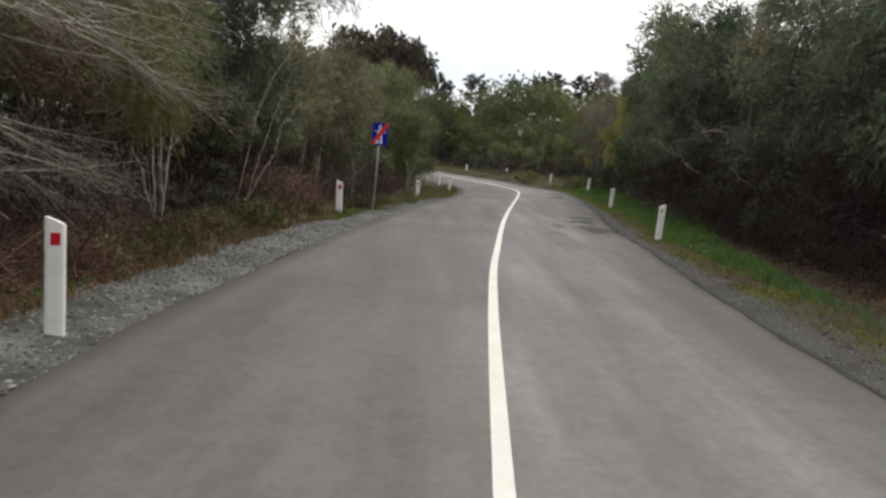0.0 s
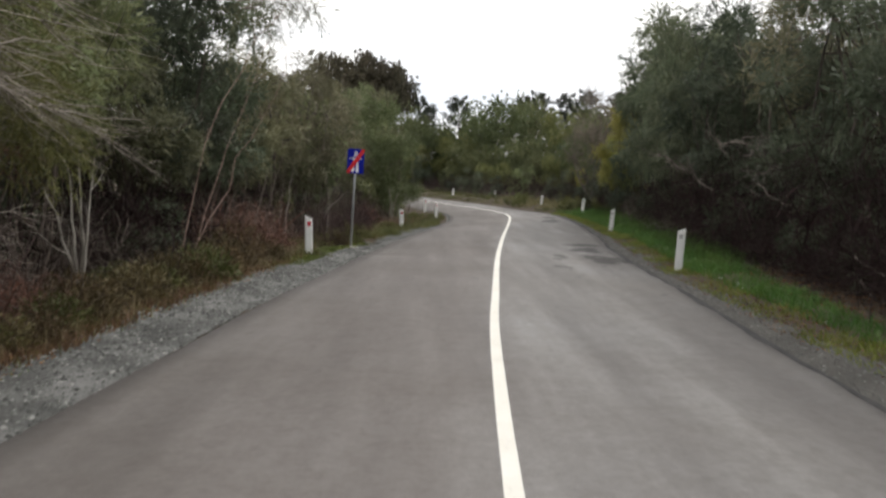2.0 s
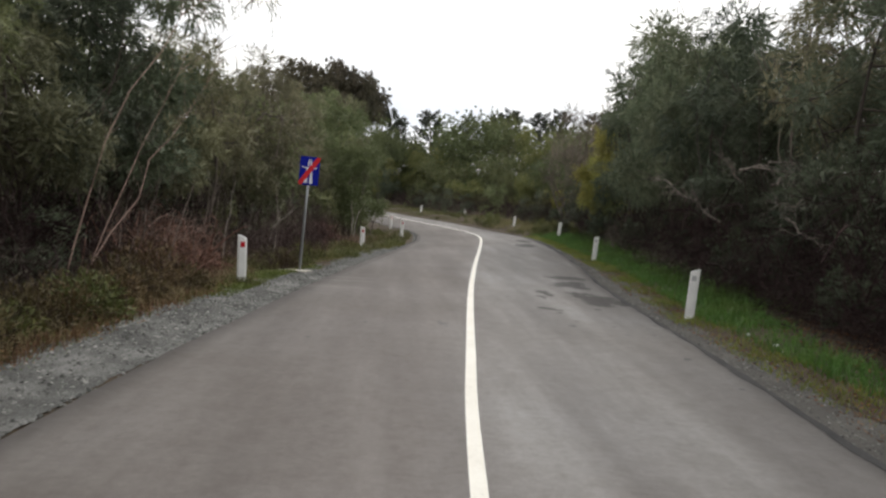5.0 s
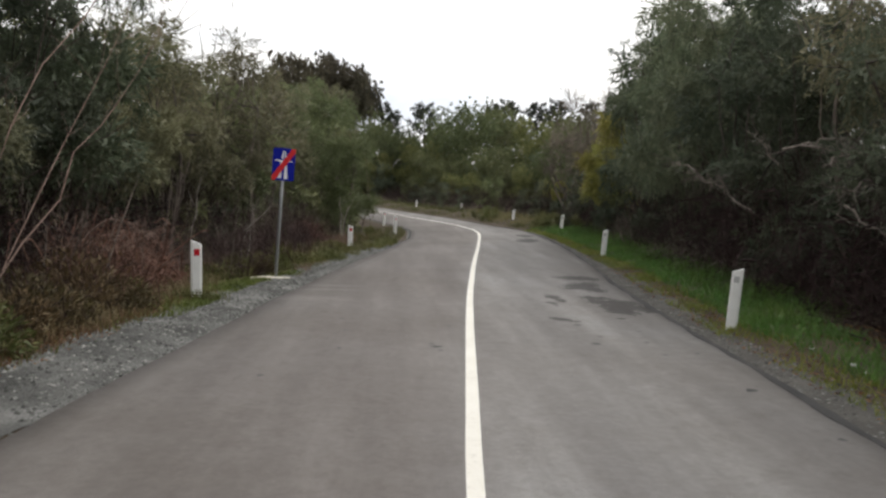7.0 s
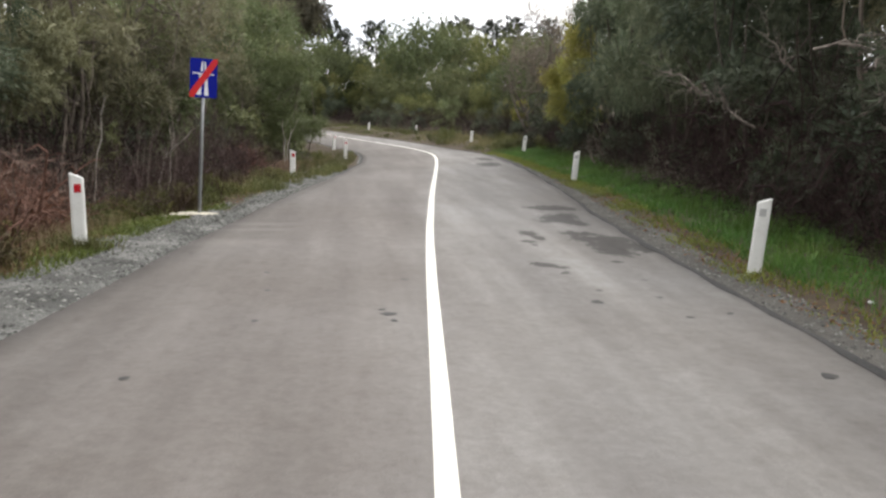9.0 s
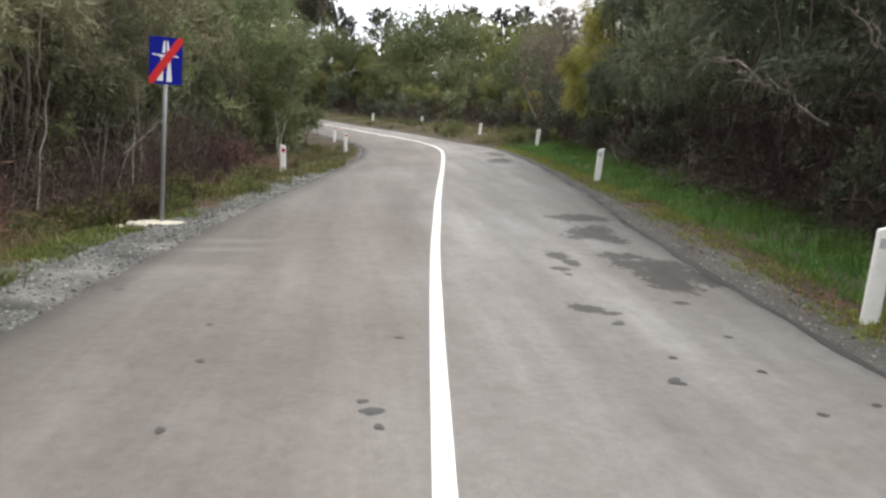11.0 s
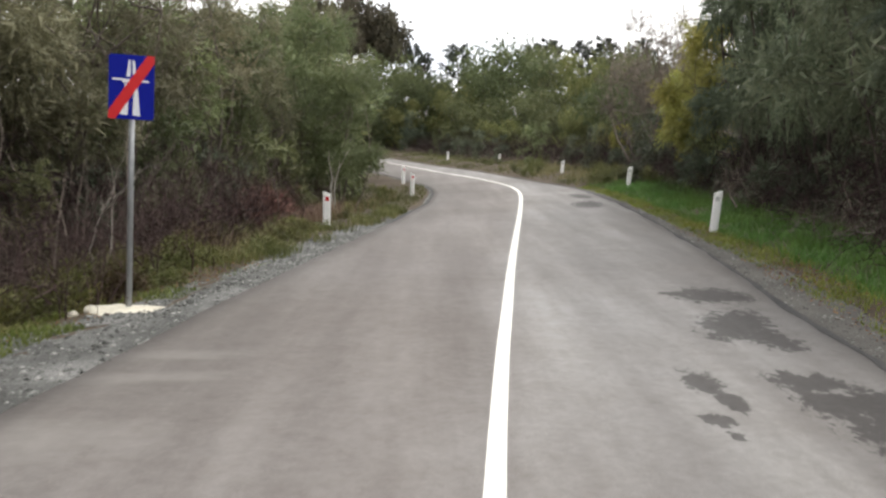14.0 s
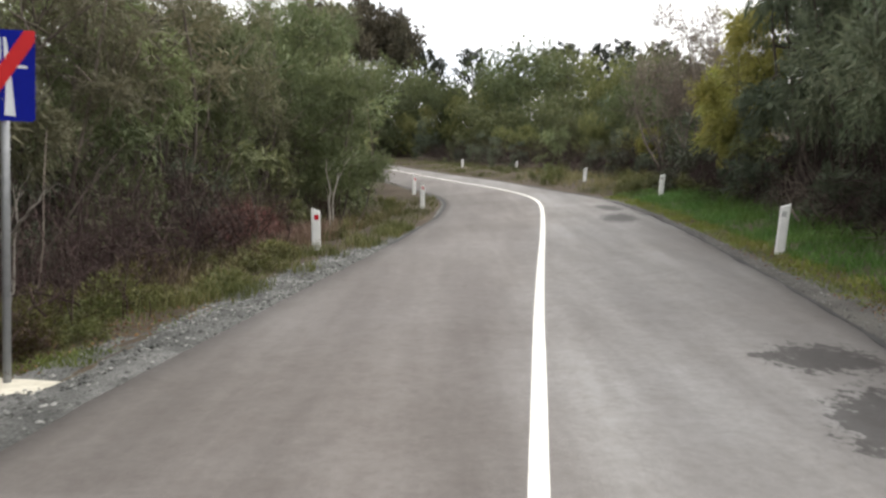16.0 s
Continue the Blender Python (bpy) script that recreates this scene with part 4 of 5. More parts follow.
# round the bend: the trees grow taller the farther they stand
y = 49.5
while y < 97:
    h = float(np.interp(y, [48, 57, 66, 75, 86, 97], [6.9, 7.5, 8.2, 8.8, 9.6, 9.4]))
    for back, grow in ((1.9, rnd.uniform(0.78, 0.98)), (5.8, rnd.uniform(0.95, 1.08))):
        place(rnd.choice([T_BACK, T_BACK3, T_BACK3]), float(at(HEDGE_L, y)) - back, y + rnd.uniform(-1, 1), rnd.uniform(0, 360), 0.75 + h * 0.045, grow * h / 7.8, 0.15)
    y += rnd.uniform(3.4, 4.4)
for x, y, k, size, tall in [(6.9, 98, T_ROUND, 1.12, 1.14), (3.3, 104, T_ROUND2, 0.86, 0.95), (12.6, 84, T_ROUND2, 0.73, 1.08), (11.5, 104, T_ROUND, 0.85, 1.16), (9.0, 83, T_ROUND, 0.67, 0.61), (4.3, 95, T_ROUND, 0.73, 0.60), (10.6, 73, T_ROUND2, 0.46, 0.54),
                            (7.0, 89, T_ROUND2, 0.62, 0.43), (9.8, 77, T_ROUND, 0.45, 0.45), (1.4, 112, T_ROUND, 0.77, 0.78), (11.8, 70, T_ROUND, 0.44, 0.64), (10.0, 62, T_ROUND2, 0.28, 0.36), (5.7, 108, T_ROUND2, 0.82, 1.08),
                            (11.8, 58.5, T_ROUND, 0.5, 0.6), (13, 64, T_ROUND, 0.66, 0.72), (14.5, 72, T_ROUND, 0.75, 0.8), (-8.2, 112, T_ROUND2, 1.18, 1.38), (-4.4, 111, T_ROUND, 0.87, 1.16), (-1.4, 109, T_ROUND, 0.66, 0.96), (-5.2, 105, T_ROUND, 0.87, 0.82), (-1.8, 104, T_ROUND2, 0.73, 0.73), (0.8, 106, T_ROUND, 0.56, 0.85), (-9.0, 115, T_ROUND2, 0.95, 1.2), (-13.5, 118, T_ROUND, 1.05, 1.2), (16, 84, T_ROUND2, 0.9, 0.9), (18, 96, T_ROUND, 1.0, 1.0), (-19, 124, T_ROUND2, 1.0, 1.2)]:
    place(k, x, y, 47 * y, size, tall, 0.25)
for x, y in [(-2.0, 118), (-7.5, 119), (-14, 122), (-20, 128), (8, 110), (13, 108)]:
    place(rnd.choice([T_BACK, T_BACK3]), x, y, rnd.uniform(0, 360), 1.2, 1.05, 0.5)
for x, y in [(2, 110), (4.5, 108), (7, 106), (9.5, 104), (12, 101), (14.5, 98), (11.5, 92), (14, 88), (0, 113), (13.5, 79)]:
    k = rnd.uniform(2.1, 2.6)
    place(T_SMALL2, x, y, rnd.uniform(0, 360), k, k, 0.3)
y = 44.0
while y < 100:
    k = rnd.uniform(0.8, 1.15)
    place(rnd.choice([T_SMALL, T_SMALL, T_SMALL2]), float(at(HEDGE_L, y)) - rnd.uniform(0.2, 0.6), y, rnd.uniform(0, 360), k, k, 0.1)
    y += 2.2 if y < 58 else 4.0
y = 42.0
while y < 126:
    k = rnd.uniform(0.8, 1.3) * (1.6 if y > 95 else 1)
    place(rnd.choice([T_SMALL2, T_SMALL2, T_SMALL]), float(at(HEDGE_R, y)) + rnd.uniform(-0.3, 0.6), y, rnd.uniform(0, 360), k, k, 0.1)
    y += rnd.uniform(3.6, 6.4)
y = 46.0
while y < 80:
    k = rnd.uniform(0.6, 1.35) * (0.5 if y > 63 else 1.0)
    far = float(at(HEDGE_R, y) - at(RIGHT, y))
    x = float(at(RIGHT, y)) + rnd.uniform(0.7, max(1.2, far - 0.3))
    if all(abs(x - px) > 0.7 or not -3 < y - py < 0.7 for px, py in POSTS):
        place(T_TUFT, x, y, rnd.uniform(0, 360), k, k * 0.8, 0.05)
    y += rnd.uniform(0.5, 1.2)
y = 32.5
while y < 56:
    k = rnd.uniform(0.35, 0.7)
    place(T_TUFT, float(at(LEFT, y)) - rnd.uniform(1.35, 2.2), y, rnd.uniform(0, 360), k, k * 0.85, 0.05)
    y += rnd.uniform(0.6, 1.4)
for x, y, k, size in [(-5.0, 19.0, T_SMALL2, 0.8), (-5.3, 25.4, T_SMALL2, 0.85), (-4.6, 29.4, T_SMALL, 0.7), (-4.4, 31.6, T_SMALL2, 0.8), (-3.9, 34.4, T_SMALL, 0.95), (-3.6, 40.2, T_SMALL, 0.9), (-3.5, 36.2, T_SMALL2, 0.9), (-3.9, 33.0, T_SMALL, 1.25), (-3.3, 38.4, T_SMALL, 1.3), (-2.9, 40.4, T_SMALL, 1.1),
                      (8.2, 22.4, T_SMALL2, 1.35), (8.3, 20.2, T_SMALL2, 1.25), (8.2, 24.6, T_SMALL2, 1.2), (8.8, 27.2, T_SMALL2, 1.0), (8.8, 32.4, T_SMALL2, 0.9), (8.9, 36.6, T_SMALL2, 1.0), (8.8, 40.8, T_SMALL2, 0.95), (8.7, 29.6, T_SMALL2, 0.85), (9.0, 34.4, T_SMALL2, 0.9)]:
    place(k, x, y, 61 * y, size, size * rnd.uniform(0.85, 1.15), 0.05)
y = 4.0
while y < 50:
    k = rnd.uniform(1.0, 1.35)
    place(T_SMALL2, float(at(HEDGE_R, y)) + rnd.uniform(2.8, 3.6), y, rnd.uniform(0, 360), k * 1.2, k, 0.1)
    k = rnd.uniform(0.9, 1.25)
    place(T_SMALL2, float(at(HEDGE_L, y)) - rnd.uniform(3.0, 3.8), y + 0.9, rnd.uniform(0, 360), k * 1.2, k, 0.1)
    y += rnd.uniform(1.7, 2.3)
# behind the start of the walk
hedge(HEDGE_L, -1, -24, 3, 5.5, 2.0, [T_BACK, T_BACK2], (0.9, 1.1), (0.9, 1.05))
hedge(HEDGE_R, 1, -24, 3, 5.5, 2.3, [T_BACK2, T_BACK], (0.95, 1.15), (0.95, 1.1))


def pine_tree(name, seed, height, spread):
    """A pine: a straight trunk, tiers of rising branches, and brushes of needles along them."""
    rng = np.random.default_rng(seed)
    root = new(name)
    wood, crown = Heap(), Heap()
    trunk = limb(rng, wood, (0, 0, -0.3), (rng.uniform(-0.3, 0.3), rng.uniform(-0.3, 0.3), height * 0.97), height * 0.018, height * 0.004, 0.08, 9, 7)
    base, way = [], []
    for i in range(46):
        u = 0.42 + 0.57 * (i + rng.uniform(0, 1)) / 46
        foot = np.array([np.interp(u * 8, range(9), trunk[:, k]) for k in range(3)])
        a = i * 2.4 + rng.uniform(-0.5, 0.5)
        reach = spread * (1.06 - u) ** 0.6 * 1.45 * rng.uniform(0.5, 1.1)
        p = limb(rng, wood, foot, foot + np.array([np.cos(a), np.sin(a), rng.uniform(0.25, 0.75)]) * reach, height * 0.004, height * 0.001, 0.25, 6, 4)
        for q in range(2, 6):
            for _ in range(3):
                base.append(p[q] + rng.normal(0, 0.12, 3))
                way.append(np.array([np.cos(a), np.sin(a), 0.9]) + rng.normal(0, 0.45, 3))
    crown.add(*sprigs(rng, np.array(base), unit(np.array(way)), 16, 0.5, 0.26, 0.1, -0.25))
    wood.made("trunk", M_BARK, root, smooth=True)
    crown.made("crown", M_PINE, root)
    return root


T_PINE = pine_tree("pine_tree", 21, 11.5, 2.7)
T_DOME = bushy_tree("dome_tree", 22, 15.5, 5.2, M_DOME, M_BARK, 3400, 8, 0.25, 0.15, 0.05, 0.62, 13, 2, 3200, 0.9, 0.26, 6)
tagged(T_PINE, "tall dark pine standing above the far hedge", "pine tree", "distant pines")
tagged(T_DOME, "broad dark brown-green crown far behind the hedge", "tree", "distant trees")
for x, y, s, h in [(3.5, 117, 1.0, 0.9), (-0.2, 116, 0.6, 0.84), (-1.6, 118, 0.7, 0.92), (12.5, 122, 1.0, 0.88), (15.0, 124, 1.0, 0.92), (18.5, 123, 1.0, 0.89), (22, 126, 1.0, 0.92), (9.5, 125, 0.9, 0.82), (26, 124, 1.0, 0.88)]:
    place(T_PINE, x, y, 50 * x, s, h, 0.5)
for x, y, s, h in [(-12.4, 118, 0.88, 1.17), (-7.4, 119, 0.78, 1.16), (-4.0, 120, 0.56, 1.02), (-20, 122, 0.8, 1.0)]:
    place(T_DOME, x, y, 33 * y, s, h, 0.5)
T_GREYTOP = bushy_tree("half_bare_tree", 23, 7.2, 2.3, M_GREY, M_STEM, 1500, 12, 0.09, 0.018, -0.4, 0.36, 12, 7, 1100, 0.16, 0.45, 420, 0.2)
tagged(T_GREYTOP, "half-bare grey-brown tree with fine upright twigs", "tree")
place(T_GREYTOP, 10.2, 53.4, 20, 1.1, 1.06, 0.1)
place(T_GREYTOP, 11.8, 56.0, 140, 1.0, 1.1, 0.1)
for x, y, k in [(7.1, 16.2, 0.7), (7.2, 18.4, 0.8), (7.5, 21.3, 0.75), (7.7, 23.5, 0.85), (8.0, 25.9, 0.7)]:
    place(T_SMALL2, x, y, 61 * y, k, k, 0.1)
for o in (T_OLIVE, T_OLIVE2, T_DARK, T_DARK2, T_DARK3, T_YELLOW, T_BACK, T_BACK2, T_BACK3, T_ROUND, T_ROUND2, T_OPEN, T_WISP, T_FEATHER, T_SMALL, T_SMALL2, T_TUFT, T_PINE, T_DOME, T_GREYTOP):
    drop_template(o)


# ---- dry brush under the hedges ----
def dry_bush(name, seed, material, count, height, spread, upright=0.4, thick=0.006, leaf_m=None, n_leaf=0, fine=0):
    """A tangle of thin dead stems: some stand up, the others cross one another at random."""
    rng = np.random.default_rng(seed)
    root = new(name)
    h = Heap()
    for i in range(count):
        a = rng.uniform(0, 2 * np.pi)
        q = rng.uniform(0, 1) ** 0.5
        if rng.uniform() < upright:
            p0 = np.array([np.cos(a) * q * spread, np.sin(a) * q * spread, -0.1])
            b = rng.uniform(0, 2 * np.pi)
            k = rng.uniform(0.05, 0.35)
            way = np.array([np.cos(b) * k, np.sin(b) * k, 1.0]) * height * rng.uniform(0.4, 1.1)
            bend = rng.normal(0, 0.09, 3) * height
        else:
            z = rng.uniform(0.02, 0.8) * height * (1 - 0.6 * q * q)
            p0 = np.array([np.cos(a) * q * spread, np.sin(a) * q * spread, z])
            way = unit(rng.normal(0, 1, 3) * [1, 1, 0.6]) * spread * rng.uniform(0.3, 0.9)
            if p0[2] + way[2] < 0.02:
                way[2] = -way[2]
            bend = np.array([rng.normal(0, 0.1), rng.normal(0, 0.1), rng.uniform(0, 0.3)]) * spread
        u = np.linspace(0, 1, 5)[:, None]
        p = p0 + way * u + bend * np.sin(np.pi * u) + rng.normal(0, 0.012 * height, (5, 3))
        r = thick * rng.uniform(0.4, 1.0) ** 2 * 2.2
        h.add(*tube(p, np.linspace(r, r * 0.35, 5), 3))
    if fine:
        d = unit(rng.normal(0, 1, (fine, 3)))
        d[:, 2] = np.abs(d[:, 2])
        p = d * rng.uniform(0.1, 1.0, (fine, 1)) ** 0.5 * [spread, spread, height]
        w = unit(rng.normal(0, 1, (fine, 3)) + np.array([0, 0, 1.6 * upright])) * spread * rng.uniform(0.15, 0.55, (fine, 1))
        k = unit(w + rng.normal(0, 0.35, w.shape) * spread) * np.linalg.norm(w, axis=1, keepdims=True) * 0.8
        side = unit(np.cross(w, rng.normal(0, 1, w.shape))) * thick * rng.uniform(0.25, 0.6, (fine, 1))
        v = np.stack([p - side, p + side, p + w + side * 0.7, p + w - side * 0.7, p + w + k], 1).reshape(-1, 3)
        v[:, 2] = np.maximum(v[:, 2], 0.0)
        i = np.arange(fine) * 5
        h.add(v, np.concatenate([np.stack([i, i + 1, i + 2], 1), np.stack([i, i + 2, i + 3], 1), np.stack([i + 3, i + 2, i + 4], 1)]))
    h.made("tangle", material, root)["kind"] = "stuff"
    if n_leaf:
        d = unit(rng.normal(0, 1, (n_leaf, 3)))
        d[:, 2] = np.abs(d[:, 2])
        p = d * rng.uniform(0.4, 1.0, (n_leaf, 1)) * [spread, spread, height * 0.95]
        v, f = leaves(rng, p, unit(d + rng.normal(0, 0.6, d.shape)), 0.10, 0.028)
        mesh_ob("foliage", v, f, leaf_m, root)
    return root


# these brown stems carry the hedge's shade in their dark colour
B_BROWN = tagged(dry_bush("dry_brush", 31, M_SHADEDTWIG, 26, 1.5, 1.3, 0.25, 0.0085, None, 0, 440), "tangle of dry brown stems, coloured dark for the shade under the hedge", "dry brush", "dry brush under the hedge")
B_RUSSET = tagged(dry_bush("dry_brush", 39, M_RUSSET, 30, 1.5, 1.2, 0.5, 0.0085, None, 0, 380), "tangle of russet dry stems under the hedge", "dry brush", "dry brush under the hedge")
B_SAPLING = tagged(dry_bush("sapling_thicket", 32, M_STEM, 9, 2.6, 1.2, 1.0, 0.011, None, 0, 70), "thin bare brown saplings standing under the hedge", "thicket", "dry brush under the hedge")
B_GREY = tagged(dry_bush("dry_brush", 35, M_STEM, 18, 1.3, 1.1, 0.2, 0.009, None, 0, 340), "bare grey-brown twigs tangled under the hedge", "dry brush", "dry brush under the hedge")
B_RED = tagged(dry_bush("bramble_clump", 33, M_REDTWIG, 90, 0.95, 1.15, 0.05, 0.008, M_BRACKEN, 900, 900), "red-brown dead bramble clump at the hedge's foot", "bramble", "dead brambles")
B_MAROON = tagged(dry_bush("bramble_clump", 37, M_REDTWIG, 50, 1.0, 0.95, 0.05, 0.009, M_MAROON, 2600, 400), "dense maroon bramble heap with pale dead stems", "bramble", "dead brambles")
B_HEATH = tagged(dry_bush("low_bush", 34, M_SHADEDTWIG, 12, 0.62, 0.6, 0.6, 0.005, M_HEATH, 1200, 120), "low olive-green bush at the hedge's foot", "bush", "low bushes")
B_HEATH2 = tagged(dry_bush("low_bush", 36, M_SHADEDTWIG, 12, 0.75, 0.5, 0.7, 0.006, M_HEATHBROWN, 1100, 260), "low brown-olive bush at the hedge's foot", "bush", "low bushes")
y = 4.0
while y < 48:
    clear = 1.0 if 12.6 < y < 16.4 else 0.0
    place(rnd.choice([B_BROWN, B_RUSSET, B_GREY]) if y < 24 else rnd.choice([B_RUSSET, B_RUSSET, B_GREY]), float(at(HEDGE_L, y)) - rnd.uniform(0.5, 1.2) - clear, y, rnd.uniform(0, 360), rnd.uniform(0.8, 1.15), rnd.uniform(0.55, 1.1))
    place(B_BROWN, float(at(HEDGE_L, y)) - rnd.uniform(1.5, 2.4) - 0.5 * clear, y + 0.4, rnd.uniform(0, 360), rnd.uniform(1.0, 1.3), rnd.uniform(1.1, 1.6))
    if rnd.uniform(0, 1) < 0.7:
        place(rnd.choice([B_SAPLING, B_SAPLING, B_GREY]), float(at(HEDGE_L, y)) - rnd.uniform(0.3, 1.1) - clear, y + 0.6, rnd.uniform(0, 360), rnd.uniform(0.7, 1.1), rnd.uniform(0.6, 1.15), 0.0, (rnd.uniform(-12, 12), rnd.uniform(-12, 12)))
    if 24 < y < 43 and rnd.uniform(0, 1) < 0.9:
        place(B_SAPLING, float(at(HEDGE_L, y)) - rnd.uniform(0.1, 0.8), y - 0.3, rnd.uniform(0, 360), rnd.uniform(0.7, 1.0), rnd.uniform(0.5, 1.0), 0.0, (rnd.uniform(-14, 14), rnd.uniform(-14, 14)))
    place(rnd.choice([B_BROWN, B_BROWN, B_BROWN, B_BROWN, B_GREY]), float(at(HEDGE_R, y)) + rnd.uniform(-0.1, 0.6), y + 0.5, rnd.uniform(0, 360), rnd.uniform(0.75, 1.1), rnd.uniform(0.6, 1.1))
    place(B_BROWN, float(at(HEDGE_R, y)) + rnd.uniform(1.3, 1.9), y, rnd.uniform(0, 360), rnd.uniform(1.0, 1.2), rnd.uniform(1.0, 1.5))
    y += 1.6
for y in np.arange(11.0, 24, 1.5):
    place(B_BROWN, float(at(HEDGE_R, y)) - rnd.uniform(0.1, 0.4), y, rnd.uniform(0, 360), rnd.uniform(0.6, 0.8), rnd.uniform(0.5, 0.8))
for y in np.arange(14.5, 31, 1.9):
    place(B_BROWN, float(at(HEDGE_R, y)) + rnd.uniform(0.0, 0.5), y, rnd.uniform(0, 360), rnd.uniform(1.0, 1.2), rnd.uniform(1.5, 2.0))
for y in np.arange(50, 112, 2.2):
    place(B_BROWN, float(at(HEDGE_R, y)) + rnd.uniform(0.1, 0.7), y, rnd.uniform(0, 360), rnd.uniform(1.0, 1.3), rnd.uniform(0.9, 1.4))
for y in np.arange(64, 108, 3.4):
    place(B_SAPLING, float(at(HEDGE_R, y)) + rnd.uniform(-0.2, 0.3), y, rnd.uniform(0, 360), rnd.uniform(0.8, 1.1), rnd.uniform(0.35, 0.6), 0.0, (rnd.uniform(-8, 8), rnd.uniform(-8, 8)))
for y in np.arange(26.5, 38, 1.1):
    place(rnd.choice([B_RUSSET, B_RUSSET, B_BROWN]), float(at(HEDGE_L, y)) + rnd.uniform(0.15, 0.7), y, rnd.uniform(0, 360), rnd.uniform(0.6, 0.85), rnd.uniform(0.7, 1.05))
for x, y, s in [(-4.0, 9.0, 0.55), (-4.3, 11.6, 0.6), (-4.1, 21.2, 0.95), (-4.15, 22.6, 1.05), (-4.15, 23.9, 0.78), (-4.4, 7.4, 0.75), (-4.7, 13.0, 0.5)]:
    place(B_RED, x, y, 70 * y, s, s * 1.15)
for x, y, s in [(-2.45, 36.1, 1.0), (-2.6, 37.4, 0.8), (-3.0, 35.2, 0.7)]:
    place(B_MAROON, x, y, 70 * y, s, s * 1.1)
y = 9.5
while y < 46:
    near = rnd.uniform(-0.1, 0.55) + (0.25 if 15.5 < y < 20 else 0)
    if not 20.4 < y < 24.5 or rnd.uniform(0, 1) < 0.25:
        k = rnd.uniform(0.4, 1.1) * (1.2 if 15 < y < 20 else 1)
        place(rnd.choice([B_HEATH, B_HEATH2, B_HEATH2]) if y < 21 else rnd.choice([B_HEATH, B_HEATH, B_HEATH2]), float(at(HEDGE_L, y)) + near, y, rnd.uniform(0, 360), k, k * rnd.uniform(0.7, 1.1))
    y += rnd.uniform(0.35, 1.2)
for x, y, k in [(-2.95, 27.0, 0.8), (-2.6, 27.9, 0.75), (-2.9, 28.9, 0.8), (-2.3, 29.3, 0.7), (-3.3, 26.0, 0.8), (-2.5, 30.4, 0.75), (-3.4, 24.9, 0.7), (-3.1, 27.6, 0.9)]:
    place(B_HEATH, x, y, 83 * y, k, k * 1.1)
for y in np.arange(27.6, 34.5, 0.45):
    k = rnd.uniform(0.4, 0.8)
    place(rnd.choice([B_HEATH, B_HEATH, B_HEATH2]), float(at(LEFT, y) - width_l(y)) - rnd.uniform(0.3, 1.1), y, rnd.uniform(0, 360), k, k * rnd.uniform(0.6, 0.9))
for y in np.arange(10.4, 20, 0.62):
    k = rnd.uniform(0.55, 1.0)
    place(rnd.choice([B_HEATH, B_HEATH2, B_HEATH2]), float(at(LEFT, y) - width_l(y)) - rnd.uniform(0.35, 0.8), y, rnd.uniform(0, 360), k, k * 0.85)
for o in (B_BROWN, B_RUSSET, B_SAPLING, B_GREY, B_RED, B_MAROON, B_HEATH, B_HEATH2):
    drop_template(o)


# ---- grass, stones, litter ----
def blades(name, label, material, pts, height, width, seed, lean=0.5, group=""):
    """Grass blades, each a narrow bent strip, rising from the given points."""
    rng = np.random.default_rng(seed)
    n = len(pts)
    p = np.stack([pts[:, 0], pts[:, 1], ground_z(pts[:, 0], pts[:, 1]) - 0.01], 1)
    h = height * rng.uniform(0.45, 1.15, (n, 1))
    a = rng.uniform(0, 2 * np.pi, n)
    side = np.stack([np.cos(a), np.sin(a), np.zeros(n)], 1) * width / 2
    b = rng.uniform(0, 2 * np.pi, n)
    tip = np.stack([np.cos(b), np.sin(b), np.zeros(n)], 1) * lean * rng.uniform(0.2, 1, (n, 1)) * h
    up = np.array([0, 0, 1.0])
    mid = p + tip * 0.3 + up * h * 0.6
    v = np.stack([p - side, p + side, mid + side * 0.7, mid - side * 0.7, p + tip + up * h * 0.95], 1).reshape(-1, 3)
    i = np.arange(n) * 5
    f = np.stack([i, i + 1, i + 2, i + 3], 1).tolist() + np.stack([i + 3, i + 2, i + 4], 1).tolist()
    return tagged(mesh_ob(name, v, f, material), label, "grass", group, "stuff")


def scatter(rng, n, y0, y1, near, far, ramp=1.0):
    """Points beside the road: near and far give x by y."""
    y = y0 + (y1 - y0) * rng.uniform(0, 1, n) ** ramp
    u = rng.uniform(0, 1, n)
    return np.stack([near(y) * (1 - u) + far(y) * u, y], 1)


def clumped(rng, pts, scale, keep):
    """Thins points so that they stand in patches."""
    f = np.sin(pts[:, 0] * scale + 1.3 * np.sin(pts[:, 1] * scale * 0.7)) + np.sin(pts[:, 1] * scale * 1.1 + 2 * np.sin(pts[:, 0] * scale * 0.6))
    return pts[rng.uniform(-2, 2, len(pts)) < f + keep]


def clear_of_footing(pts):
    """Leaves the sign's footing and the gravel before it bare."""
    return pts[~((np.abs(pts[:, 0] + 1.95) < 0.75) & (np.abs(pts[:, 1] - 26.1) < 0.95))]


def clear_of_posts(pts):
    """Leaves the feet of the marker posts, and the side they are seen from, free of tall grass."""
    for x, y in POSTS:
        pts = pts[~((np.abs(pts[:, 0] - x) < 0.35) & (pts[:, 1] - y > -1.6) & (pts[:, 1] - y < 0.3))]
    return pts


